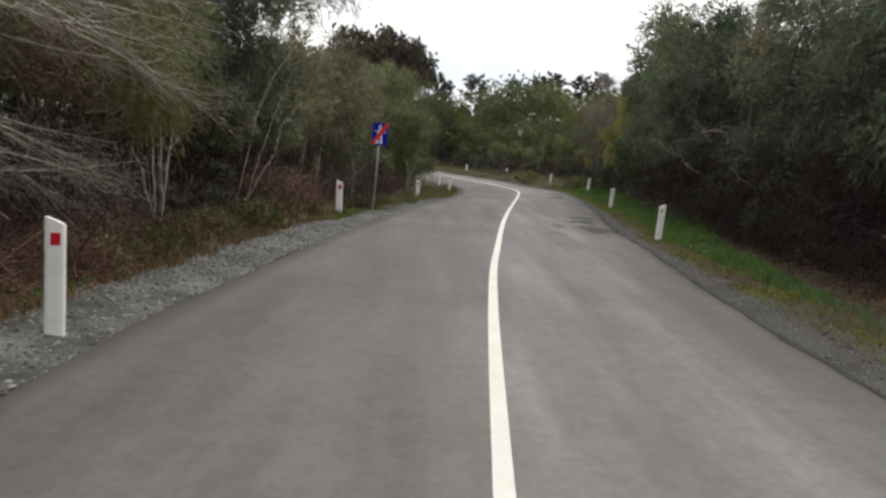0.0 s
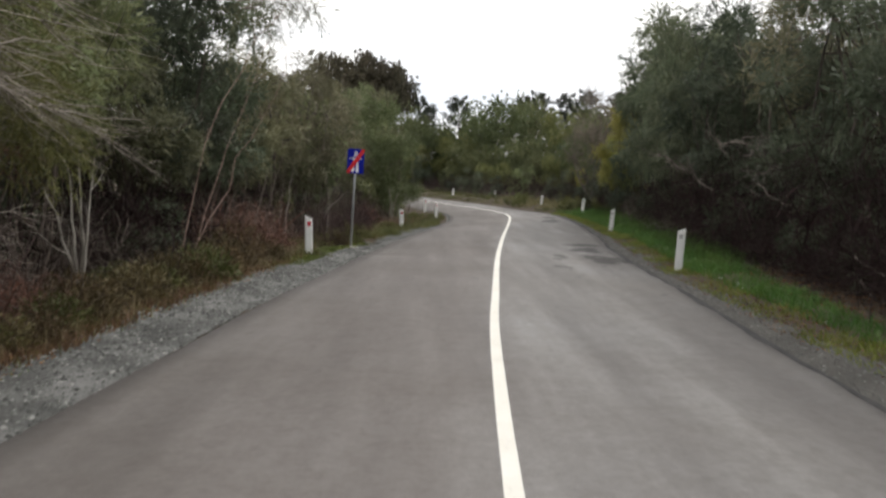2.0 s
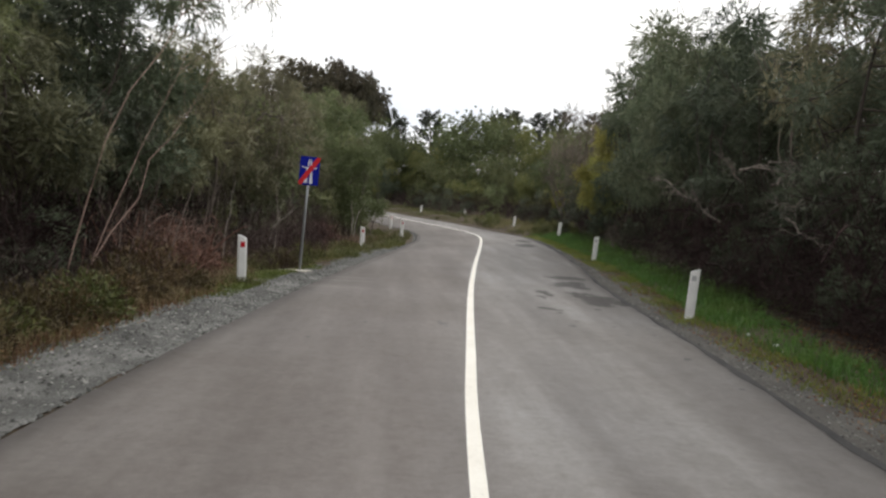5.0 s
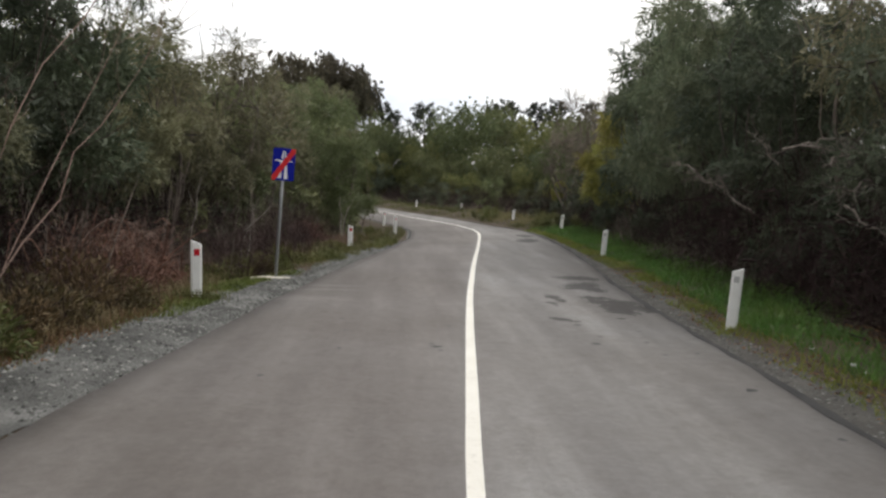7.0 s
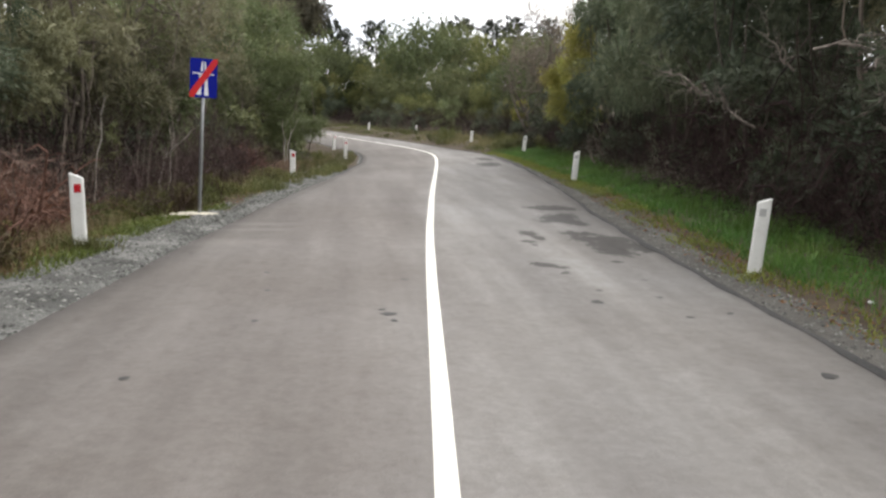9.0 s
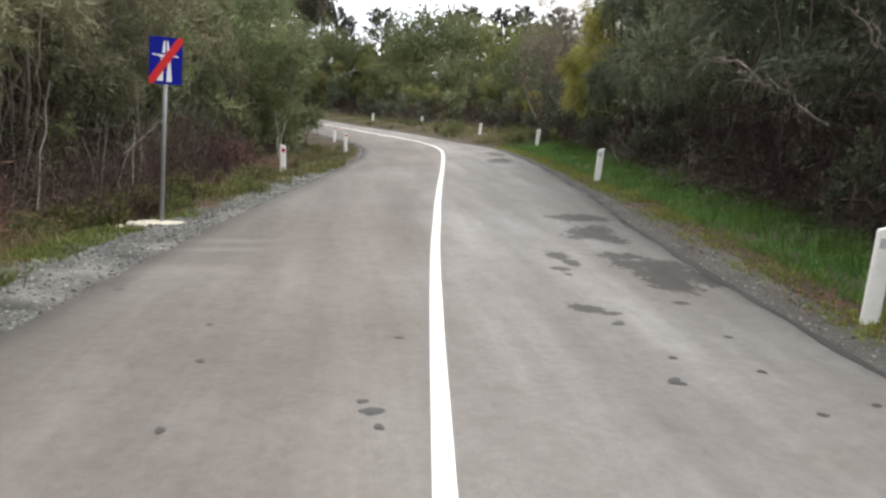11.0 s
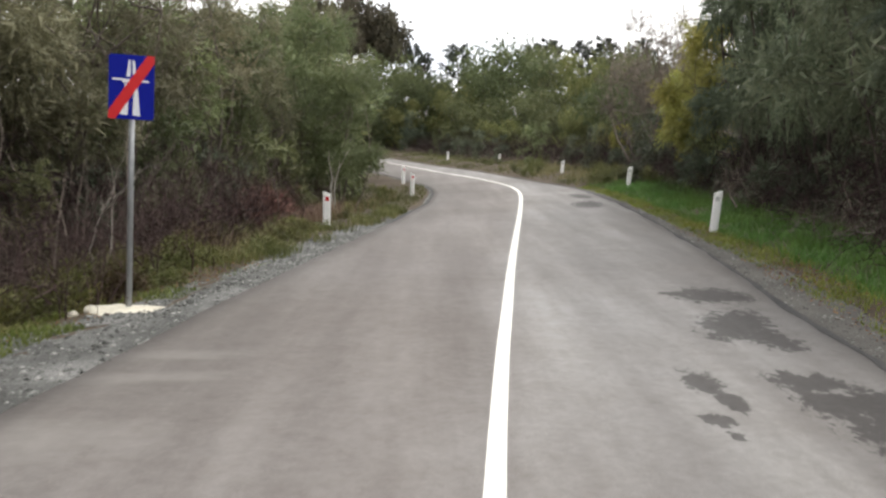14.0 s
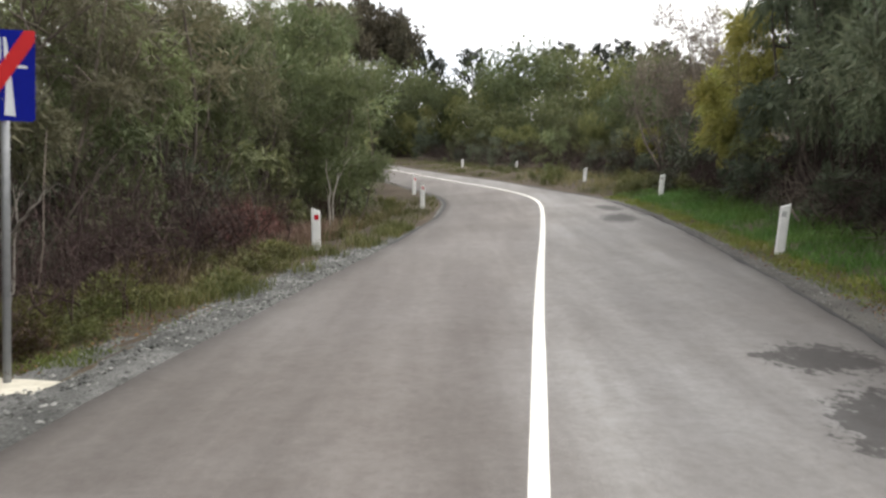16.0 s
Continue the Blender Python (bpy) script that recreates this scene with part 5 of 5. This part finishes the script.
rg = np.random.default_rng(51)
g1 = scatter(rg, 46000, 9, 50, lambda y: at(RIGHT, y) + width_r(y) + 0.35, lambda y: at(HEDGE_R, y) + 0.4, 1.0)
g1 = g1[(g1[:, 1] > 15) | (rg.uniform(0, 1, len(g1)) < np.clip((g1[:, 1] - 7) / 9, 0.1, 1))]
g1 = g1[g1[:, 0] < at(RIGHT, g1[:, 1]) + width_r(g1[:, 1]) + np.interp(g1[:, 1], [9, 14, 20, 24], [0.7, 1.0, 1.5, 2.6])]
blades("verge_grass", "lush green grass on the verge below the hedge", M_GRASS, clumped(rg, g1, 1.6, 0.9), 0.2, 0.012, 61, 1.3)
g10 = scatter(rg, 26000, 6, 50, lambda y: at(RIGHT, y) + width_r(y) * 0.65, lambda y: at(RIGHT, y) + width_r(y) + 0.55, 1.0)
blades("short_verge_grass", "short yellow-green mossy grass along the shoulder", M_MOSS, clumped(rg, g10, 2.1, 0.1), 0.09, 0.013, 60, 1.1)
rt = np.random.default_rng(52)
g16 = scatter(rt, 15000, 20, 47, lambda y: at(RIGHT, y) + width_r(y) + 0.75, lambda y: at(HEDGE_R, y) + 0.2)
blades("tall_verge_grass", "tall dark green grass clumps below the hedge", M_GRASS, clear_of_posts(clumped(rt, g16, 2.3, -1.0)), 0.4, 0.012, 71, 0.9)
g2 = scatter(rg, 14000, 48, 100, lambda y: at(RIGHT, y) + 0.4, lambda y: at(HEDGE_R, y) + 0.3)
blades("far_verge_grass", "dry olive grass on the far verge", M_OLIVEGRASS, clear_of_posts(clumped(rg, g2, 0.9, 0.3)), 0.2, 0.022, 62, 0.6)
g3 = scatter(rg, 2600, 50, 66, lambda y: at(RIGHT, y) + 1.0, lambda y: at(HEDGE_R, y))
blades("dry_tall_grass", "straw-coloured dry grass tussocks on the verge", M_DRYGRASS, clear_of_posts(clumped(rg, g3, 1.1, -0.2)), 0.45, 0.02, 63, 0.6)
g11 = scatter(rg, 14000, 19, 27.5, lambda y: at(LEFT, y) - width_l(y) * 0.62, lambda y: at(LEFT, y) - width_l(y) - 0.75)
blades("short_verge_grass", "short yellow-green grass on the gravel", M_MOSS, clear_of_footing(clumped(rg, g11, 2.8, 0.3)), 0.1, 0.013, 58, 1.2)
g12 = scatter(rg, 9000, 28.5, 40, lambda y: at(LEFT, y) - width_l(y) * 0.55, lambda y: at(LEFT, y) - width_l(y) - 0.6)
blades("tall_verge_grass", "arching green grass tufts over the gravel's edge", M_OLIVEGRASS, clumped(rg, g12, 2.6, -1.1), 0.24, 0.013, 59, 0.9)
g13 = np.stack([-2.39 + rg.normal(0, 0.16, 500), 20.8 + rg.normal(0, 0.16, 500)], 1)
blades("post_grass", "brown and green tuft round a marker post's foot", M_OLIVEGRASS, g13, 0.2, 0.01, 57, 1.0)
g14 = np.stack([-4.05 + rg.normal(0, 0.34, 2600), 8.7 + rg.normal(0, 0.55, 2600)], 1)
blades("green_grass_patch", "small bright green grass patch by the gravel", M_GRASS, g14[g14[:, 0] < -3.5], 0.09, 0.012, 56, 0.9)
g4 = scatter(rg, 26000, 4, 31, lambda y: at(LEFT, y) - width_l(y) + 0.15, lambda y: at(HEDGE_L, y) - 0.3)
g4 = g4[((g4[:, 1] > 18) & (g4[:, 1] < 27)) | (rg.uniform(0, 1, len(g4)) < 0.35)]
blades("left_verge_grass", "patchy olive and green grass beside the gravel", M_OLIVEGRASS, clear_of_footing(clumped(rg, g4, 1.9, 0.0)), 0.11, 0.01, 64, 0.7)
g5 = scatter(rg, 30000, 5, 30, lambda y: at(LEFT, y) - width_l(y) + 0.25, lambda y: at(HEDGE_L, y) + 0.2)
g5 = g5[(g5[:, 1] > 19) | (rg.uniform(0, 1, len(g5)) < 0.2)]
blades("left_green_grass", "short green grass patches beside the gravel", M_SHORT, clumped(rg, g5, 1.1, -0.2), 0.05, 0.012, 65, 0.8)
g6 = scatter(rg, 10000, 32.5, 56, lambda y: at(LEFT, y) - width_l(y) - 0.12, lambda y: at(HEDGE_L, y) - 0.2)
blades("tall_verge_grass", "tall olive grass on the inside of the bend", M_OLIVEGRASS, clear_of_posts(clumped(rg, g6, 1.6, -0.5)), 0.24, 0.013, 66, 0.6)
g7 = scatter(rg, 5000, 30, 47, lambda y: at(LEFT, y) - 1.1, lambda y: at(HEDGE_L, y) - 0.2)
blades("dry_verge_grass", "dry straw grass among the green", M_DRYGRASS, clear_of_posts(clumped(rg, g7, 1.4, -0.4)), 0.36, 0.012, 67, 0.5)


g15 = np.stack([-1.75 + rg.normal(0, 0.35, 2600), 37.6 + rg.normal(0, 1.3, 2600)], 1)
blades("dry_verge_grass", "pinkish dry grass between the bramble and the post", M_PINKGRASS, clear_of_posts(g15), 0.5, 0.012, 70, 0.5)
g8 = scatter(rg, 14000, 5, 21, lambda y: at(LEFT, y) - width_l(y) + 0.1, lambda y: at(HEDGE_L, y) - 0.4)
blades("dry_verge_grass", "dry brown grass under the hedge's edge", M_BRACKEN, clumped(rg, g8, 1.3, 0.2), 0.14, 0.012, 68, 0.9)
g9 = scatter(rg, 6000, 9, 24, lambda y: at(LEFT, y) - width_l(y) - 0.1, lambda y: at(HEDGE_L, y) - 0.1)
blades("dry_verge_grass", "straw-coloured dry grass beside the gravel", M_DRYGRASS, clumped(rg, g9, 1.7, -0.4), 0.3, 0.010, 69, 0.7)


def stones(name, label, pts, size, material, seed, flat=0.6):
    rng = np.random.default_rng(seed)
    n = len(pts)
    s = size * rng.uniform(0.4, 1.0, (n, 1, 1)) ** 1.6 * 1.6
    o = np.array([(1, 0, 0), (0, 1, 0), (-1, 0, 0), (0, -1, 0), (0, 0, flat), (0, 0, -flat)], float)
    v = o[None] * s * rng.uniform(0.6, 1.3, (n, 6, 1))
    a = rng.uniform(0, 6.3, n)
    c, k = np.cos(a)[:, None], np.sin(a)[:, None]
    v = np.stack([v[..., 0] * c - v[..., 1] * k, v[..., 0] * k + v[..., 1] * c, v[..., 2]], -1)
    base = np.stack([pts[:, 0], pts[:, 1], ground_z(pts[:, 0], pts[:, 1]) + 0.014], 1)
    v = v + base[:, None]
    t = np.array([(0, 1, 4), (1, 2, 4), (2, 3, 4), (3, 0, 4), (1, 0, 5), (2, 1, 5), (3, 2, 5), (0, 3, 5)])
    f = (np.arange(n)[:, None, None] * 6 + t).reshape(-1, 3)
    return tagged(mesh_ob(name, v.reshape(-1, 3), f, material), label, "gravel", kind="stuff")


s1 = scatter(rg, 9500, 3.5, 38, lambda y: at(LEFT, y) + 0.06, lambda y: at(LEFT, y) - width_l(y) - 0.12, 1.2)
stones("loose_gravel", "loose grey gravel on the shoulder", s1, 0.019, M_STONE, 71)
s2 = scatter(rg, 5200, 5, 40, lambda y: at(RIGHT, y) + 0.02, lambda y: at(RIGHT, y) + width_r(y) + 0.1, 1.2)
stones("loose_gravel", "loose grey gravel on the narrow shoulder", s2, 0.013, M_STONE, 72)


def fallen_leaves(name, pts, seed, size=0.05):
    rng = np.random.default_rng(seed)
    n = len(pts)
    base = np.stack([pts[:, 0], pts[:, 1], ground_z(pts[:, 0], pts[:, 1]) + rng.uniform(0.01, 0.03, n)], 1)
    a = rng.uniform(0, 6.3, n)
    way = unit(np.stack([np.cos(a), np.sin(a), rng.normal(0, 0.25, n)], 1))
    v, f = leaves(rng, base, way, size, size * 0.35)
    return tagged(mesh_ob(name, v, f, M_LITTER), "brown fallen leaves along the verge", "fallen leaves", kind="stuff")


l1 = scatter(rg, 6000, 6, 42, lambda y: at(RIGHT, y) + width_r(y) * 0.5, lambda y: at(RIGHT, y) + width_r(y) + 0.5)
fallen_leaves("fallen_leaves", clumped(rg, l1, 1.5, 0.0), 75)
l4 = scatter(rg, 5200, 8, 20, lambda y: at(RIGHT, y) + width_r(y) + 0.9, lambda y: at(HEDGE_R, y) + 0.3)
fallen_leaves("fallen_leaves", clumped(rg, l4, 1.3, 0.4), 78, 0.06)
l3 = np.stack([-3.9 + rg.normal(0, 0.3, 2600), 10.4 + rg.normal(0, 0.9, 2600)], 1)
fallen_leaves("fallen_leaves", l3[l3[:, 0] < -3.35], 77, 0.07)
l2 = scatter(rg, 11000, 4, 30, lambda y: at(LEFT, y) - width_l(y) * 0.8, lambda y: at(HEDGE_L, y) - 0.5)
fallen_leaves("fallen_leaves", clumped(rg, l2, 1.5, -0.2), 76)


# ---- single branches and saplings ----
def spray(name, label, material, seed, starts, ends, r0, twigs, reach, droop, category="branch", sag=0.4, fan=0.5, kink=0.018):
    """Bare crooked limbs from starts to ends, each with finer twigs."""
    rng = np.random.default_rng(seed)
    root = new(name)
    for a, b in zip(starts, ends):
        wood = Heap()
        p = limb(rng, wood, a, b, r0 * rng.uniform(0.8, 1.2), r0 * 0.25, sag, 9, 5, kink)
        way = unit(np.asarray(b, float) - np.asarray(a, float))
        for _ in range(twigs):
            q = p[int(rng.integers(2, 9))]
            t = unit(way + rng.normal(0, fan, 3) + np.array([0, 0, -droop])) * reach * rng.uniform(0.4, 1.1)
            pts = limb(rng, wood, q, q + t, r0 * 0.3, r0 * 0.08, 0.3, 5, 3, kink)
            for _ in range(2):
                g = pts[int(rng.integers(1, 5))]
                limb(rng, wood, g, g + unit(t + rng.normal(0, 0.35, 3) * reach) * reach * rng.uniform(0.2, 0.5), r0 * 0.14, r0 * 0.05, 0.2, 4, 3)
        wood.made("limb", material, root, smooth=True)
    return tagged(root, label, category)


tops = np.random.default_rng(5)
fan_a = [(-5.6 + tops.uniform(-0.3, 0.3), 6.9 + tops.uniform(-0.4, 0.4), 3.3 + tops.uniform(-0.3, 0.4)) for _ in range(9)]
fan_b = [(-3.7 + tops.uniform(-0.5, 0.5), 10.8 + tops.uniform(-0.9, 0.9), 2.7 + tops.uniform(-0.7, 0.5)) for _ in range(9)]
spray("dead_tree", "grey dead tree sweeping out of the hedge", M_GREYTWIG, 81, fan_a, fan_b, 0.019, 44, 1.0, 0.12, "dead tree", 0.2, 0.22)
fan_a = [(-5.5 + tops.uniform(-0.3, 0.3), 6.8 + tops.uniform(-0.4, 0.4), 2.0 + tops.uniform(-0.3, 0.4)) for _ in range(7)]
fan_b = [(-4.1 + tops.uniform(-0.4, 0.4), 9.9 + tops.uniform(-0.8, 0.8), 1.0 + tops.uniform(-0.5, 0.5)) for _ in range(7)]
spray("dead_tree", "grey dead branches hanging low from the hedge", M_GREYTWIG, 181, fan_a, fan_b, 0.011, 44, 0.9, 0.15, "dead tree", 0.25, 0.25)
spray("dead_branch", "rust-brown dead branch hanging in the hedge", M_REDTWIG, 82, [(-5.2, 9.3, 2.5), (-5.0, 9.8, 2.3), (-4.9, 10.2, 2.1)], [(-4.2, 10.4, 1.9), (-4.0, 10.8, 1.7), (-3.9, 11.2, 1.75)], 0.012, 26, 0.5, 0.6)
canes = np.random.default_rng(8)
cane_a = [(-4.5 + canes.uniform(-0.5, 0.5), 22.2 + canes.uniform(-1.2, 1.2), 0.3 + canes.uniform(0, 0.4)) for _ in range(12)]
cane_b = [(-3.75 + canes.uniform(-0.4, 0.5), 22.2 + canes.uniform(-1.6, 1.6), 0.75 + canes.uniform(-0.3, 0.35)) for _ in range(12)]
spray("bramble_canes", "pale pinkish dead canes arching over a bramble heap", M_CANE, 96, cane_a, cane_b, 0.013, 9, 0.6, 0.5, "bramble", 0.7, 0.5)
spray("pale_sapling", "pale forked sapling at the edge of the hedge", M_PALEBARK, 83, [(-4.97, 15.3, -0.2), (-4.95, 15.35, -0.2), (-4.92, 15.3, -0.2), (-5.0, 15.4, -0.2)],
      [(-5.15, 15.4, 1.5), (-4.98, 15.3, 1.7), (-4.8, 15.35, 1.5), (-5.45, 15.2, 1.35)], 0.036, 5, 0.5, -0.5, "sapling", 0.1, 0.4, 0.012)
LEANING = spray("leaning_tree", "thin leaning trunks with a sparse olive crown", M_CANE, 84, [(-4.15, 17.4, -0.2), (-4.05, 17.6, -0.2), (-4.1, 17.5, -0.2)], [(-3.1, 21.6, 5.3), (-3.3, 21.2, 4.9), (-2.95, 20.4, 3.6)], 0.0125, 12, 0.8, -0.3, "tree", 0.2, 0.4, 0.04)
spray("pale_sapling", "pale crooked sapling behind the road sign", M_PALEBARK, 85, [(-3.0, 28.2, -0.2), (-2.95, 28.3, -0.2), (-3.05, 28.5, 0.6)], [(-2.85, 28.1, 0.75), (-2.9, 28.5, 1.0), (-2.45, 28.2, 1.2)], 0.02, 3, 0.45, -0.1, "sapling")
spray("pale_sapling", "pale thin sapling in front of the thicket", M_PALEBARK, 86, [(-3.9, 26.8, -0.2)], [(-3.75, 27.0, 1.75)], 0.018, 4, 0.5, -0.4, "sapling")
spray("pale_sapling", "pair of pale trunks leaning apart under a tree", M_PALEBARK, 87, [(-1.55, 41.4, -0.3), (-1.5, 41.4, -0.3)], [(-1.7, 41.5, 1.35), (-1.1, 41.4, 1.4)], 0.03, 2, 0.5, -0.4, "sapling")
spray("dead_limb", "broken pale dead limb showing in the dark hedge", M_DEADWOOD, 88, [(7.4, 25.0, 1.75), (7.05, 25.4, 2.0), (6.8, 25.6, 2.2)], [(6.55, 25.8, 2.4), (6.8, 25.2, 2.35), (6.15, 26.1, 2.65)], 0.036, 14, 0.4, 0.1, "branch", 0.5, 0.9, 0.06)
spray("dead_limb", "pale bare branch rising through the dark hedge", M_DEADWOOD, 89, [(7.1, 23.6, 2.7), (7.15, 23.4, 2.6)], [(6.6, 23.4, 3.4), (6.65, 23.0, 3.1)], 0.02, 10, 0.4, -0.2, "branch", 0.4, 0.8, 0.05)
spray("dead_branch", "heap of grey dead branches caught in the hedge", M_DEADWOOD, 90, [(6.35, 20.9, 2.75), (6.5, 20.5, 2.45), (7.4, 20.8, 2.3), (6.7, 20.2, 1.9), (6.2, 21.2, 2.7)], [(7.7, 20.6, 2.45), (7.5, 20.9, 2.7), (6.5, 20.2, 2.15), (7.8, 19.8, 1.5), (7.0, 20.7, 2.6)], 0.022, 20, 0.55, 0.3, "branch", 0.5, 0.9, 0.06)
spray("fallen_branch", "fallen grey branches at the hedge's foot", M_DEADWOOD, 91, [(9.3, 33.6, 0.9), (8.2, 33.0, 0.45), (7.9, 29.6, 0.5)], [(7.6, 33.2, 0.5), (7.5, 32.2, 0.35), (8.6, 30.4, 0.75)], 0.018, 14, 0.5, 0.1, "branch", 0.5, 0.8, 0.06)
spray("fallen_branch", "heap of broken brown branches below the hedge", M_STEM, 94, [(7.5, 28.6, 0.45), (8.4, 29.2, 1.1), (8.6, 27.6, 0.6), (7.9, 31.4, 0.4), (8.6, 31.0, 1.3), (7.7, 27.0, 0.4)],
      [(8.5, 28.2, 1.0), (7.6, 28.8, 0.5), (7.4, 28.0, 0.35), (8.9, 31.6, 0.9), (8.1, 31.6, 0.6), (8.6, 26.6, 0.9)], 0.022, 9, 0.6, 0.15)
spray("fallen_branch", "grey broken branches lying on the verge's edge", M_DEADWOOD, 97, [(8.3, 28.4, 0.75), (8.2, 27.4, 0.55), (8.0, 29.8, 0.7), (7.9, 26.4, 0.5)],
      [(7.3, 28.8, 0.4), (7.25, 27.0, 0.35), (7.5, 30.6, 0.45), (7.1, 26.9, 0.4)], 0.02, 12, 0.45, 0.1, "branch", 0.4, 0.8, 0.05)
spray("dead_limb", "two broken brown limbs standing under the dark tree", M_STEM, 95, [(8.0, 36.3, 0.5), (8.4, 36.0, 0.5)], [(7.75, 36.5, 1.35), (7.95, 36.1, 1.2)], 0.03, 4, 0.4, 0.1)
spray("fallen_branch", "pale fallen branches at the hedge's foot", M_DEADWOOD, 92, [(6.5, 15.6, 0.8), (6.4, 15.2, 0.5), (6.3, 12.2, 1.0)], [(7.3, 14.6, 0.7), (7.0, 14.4, 0.4), (7.2, 12.0, 0.8)], 0.022, 9, 0.5, 0.1)
spray("fallen_log", "pale curved fallen branch on the far bank", M_STEM, 93, [(-1.6, 98.5, 0.9), (0.4, 98.4, 0.8)], [(0.3, 98.4, 0.75), (-2.0, 98.5, 1.7)], 0.06, 1, 0.5, 0)


def scrap(x, y, seed, size):
    """A crumpled scrap of litter."""
    rng = np.random.default_rng(seed)
    bm = bmesh.new()
    bmesh.ops.create_icosphere(bm, subdivisions=2, radius=size)
    for v in bm.verts:
        v.co *= float(rng.uniform(0.6, 1.15))
        v.co.z *= 0.55
    me = bpy.data.meshes.new("litter_scrap")
    bm.to_mesh(me)
    bm.free()
    me.materials.append(M_SCRAP)
    ob = new("litter_scrap", me)
    ob.location = (x, y, float(ground_z(x, y)) + size * 0.6)
    return tagged(ob, "crumpled white litter lying in the grass", "litter", "litter on the verge")


for i, (x, y, r) in enumerate([(5.41, 18.23, 0.035), (5.36, 17.18, 0.045), (5.34, 16.92, 0.03), (5.1, 13.4, 0.03)]):
    scrap(x, y, 200 + i, r)


def loose_rock(x, y, seed, size):
    """A rough lump of broken concrete beside the footing."""
    rng = np.random.default_rng(seed)
    bm = bmesh.new()
    bmesh.ops.create_icosphere(bm, subdivisions=2, radius=size)
    for v in bm.verts:
        v.co *= float(rng.uniform(0.8, 1.12))
        v.co.z *= 0.6
    me = bpy.data.meshes.new("rock")
    bm.to_mesh(me)
    bm.free()
    me.materials.append(M_CONCRETE)
    ob = new("rock", me)
    ob.location = (x, y, float(ground_z(x, y)) + size * 0.3)
    return tagged(ob, "rough tan lump of stone by the footing", "rock", "rocks by the footing")


for i, (x, y, r) in enumerate([(-2.5, 26.75, 0.1), (-3.35, 26.2, 0.08), (-2.62, 26.5, 0.06)]):
    loose_rock(x, y, 260 + i, r)


def leaning_crown():
    """The thin crown at the top of the leaning trunks, and the yellowish tuft at the end of the dead tree."""
    for name, label, lumps, n, material, seed in [
            ("leaning_tree_crown", "sparse olive crown on thin leaning trunks", [(-3.5, 22.2, 5.6, 0.8, 0.7), (-3.2, 22.9, 5.9, 0.65, 0.5), (-3.9, 21.6, 5.2, 0.8, 0.6), (-2.9, 23.4, 5.5, 0.5, 0.4)], 420, M_OLIVE, 301),
            ("leafy_branch", "yellow-olive leafy branch hanging out of the hedge", [(-3.8, 11.3, 2.25, 0.55, 0.45), (-4.0, 11.8, 1.85, 0.45, 0.35), (-4.1, 11.0, 2.55, 0.55, 0.4), (-4.0, 11.6, 2.85, 0.5, 0.4)], 620, M_YELLOWOLIVE, 302),
            ("dead_leafy_branch", "rust-brown dead leaves hanging in the hedge", [(-4.6, 10.2, 2.45, 0.4, 0.3), (-4.9, 9.8, 2.6, 0.4, 0.3), (-4.5, 10.6, 2.2, 0.3, 0.25)], 260, M_RUST, 303)]:
        rng = np.random.default_rng(seed)
        root = LEANING if seed == 301 else tagged(new(name), label, "branch")
        wood = Heap()
        c = np.array(lumps[0][:3])
        for q in lumps:
            limb(rng, wood, c + [-0.5, -0.9, -0.5], q[:3], 0.016, 0.005, 0.2, 6, 4)
        wood.made("branch", M_STEM, root, smooth=True)
        p, d = in_lumps(rng, lumps, n, 0.2, 1.1)
        h = Heap()
        h.add(*sprigs(rng, p, unit(d + rng.normal(0, 0.4, d.shape)), 13, 0.36, 0.115, 0.014, 0.4))
        h.made("foliage", material, root)


leaning_crown()
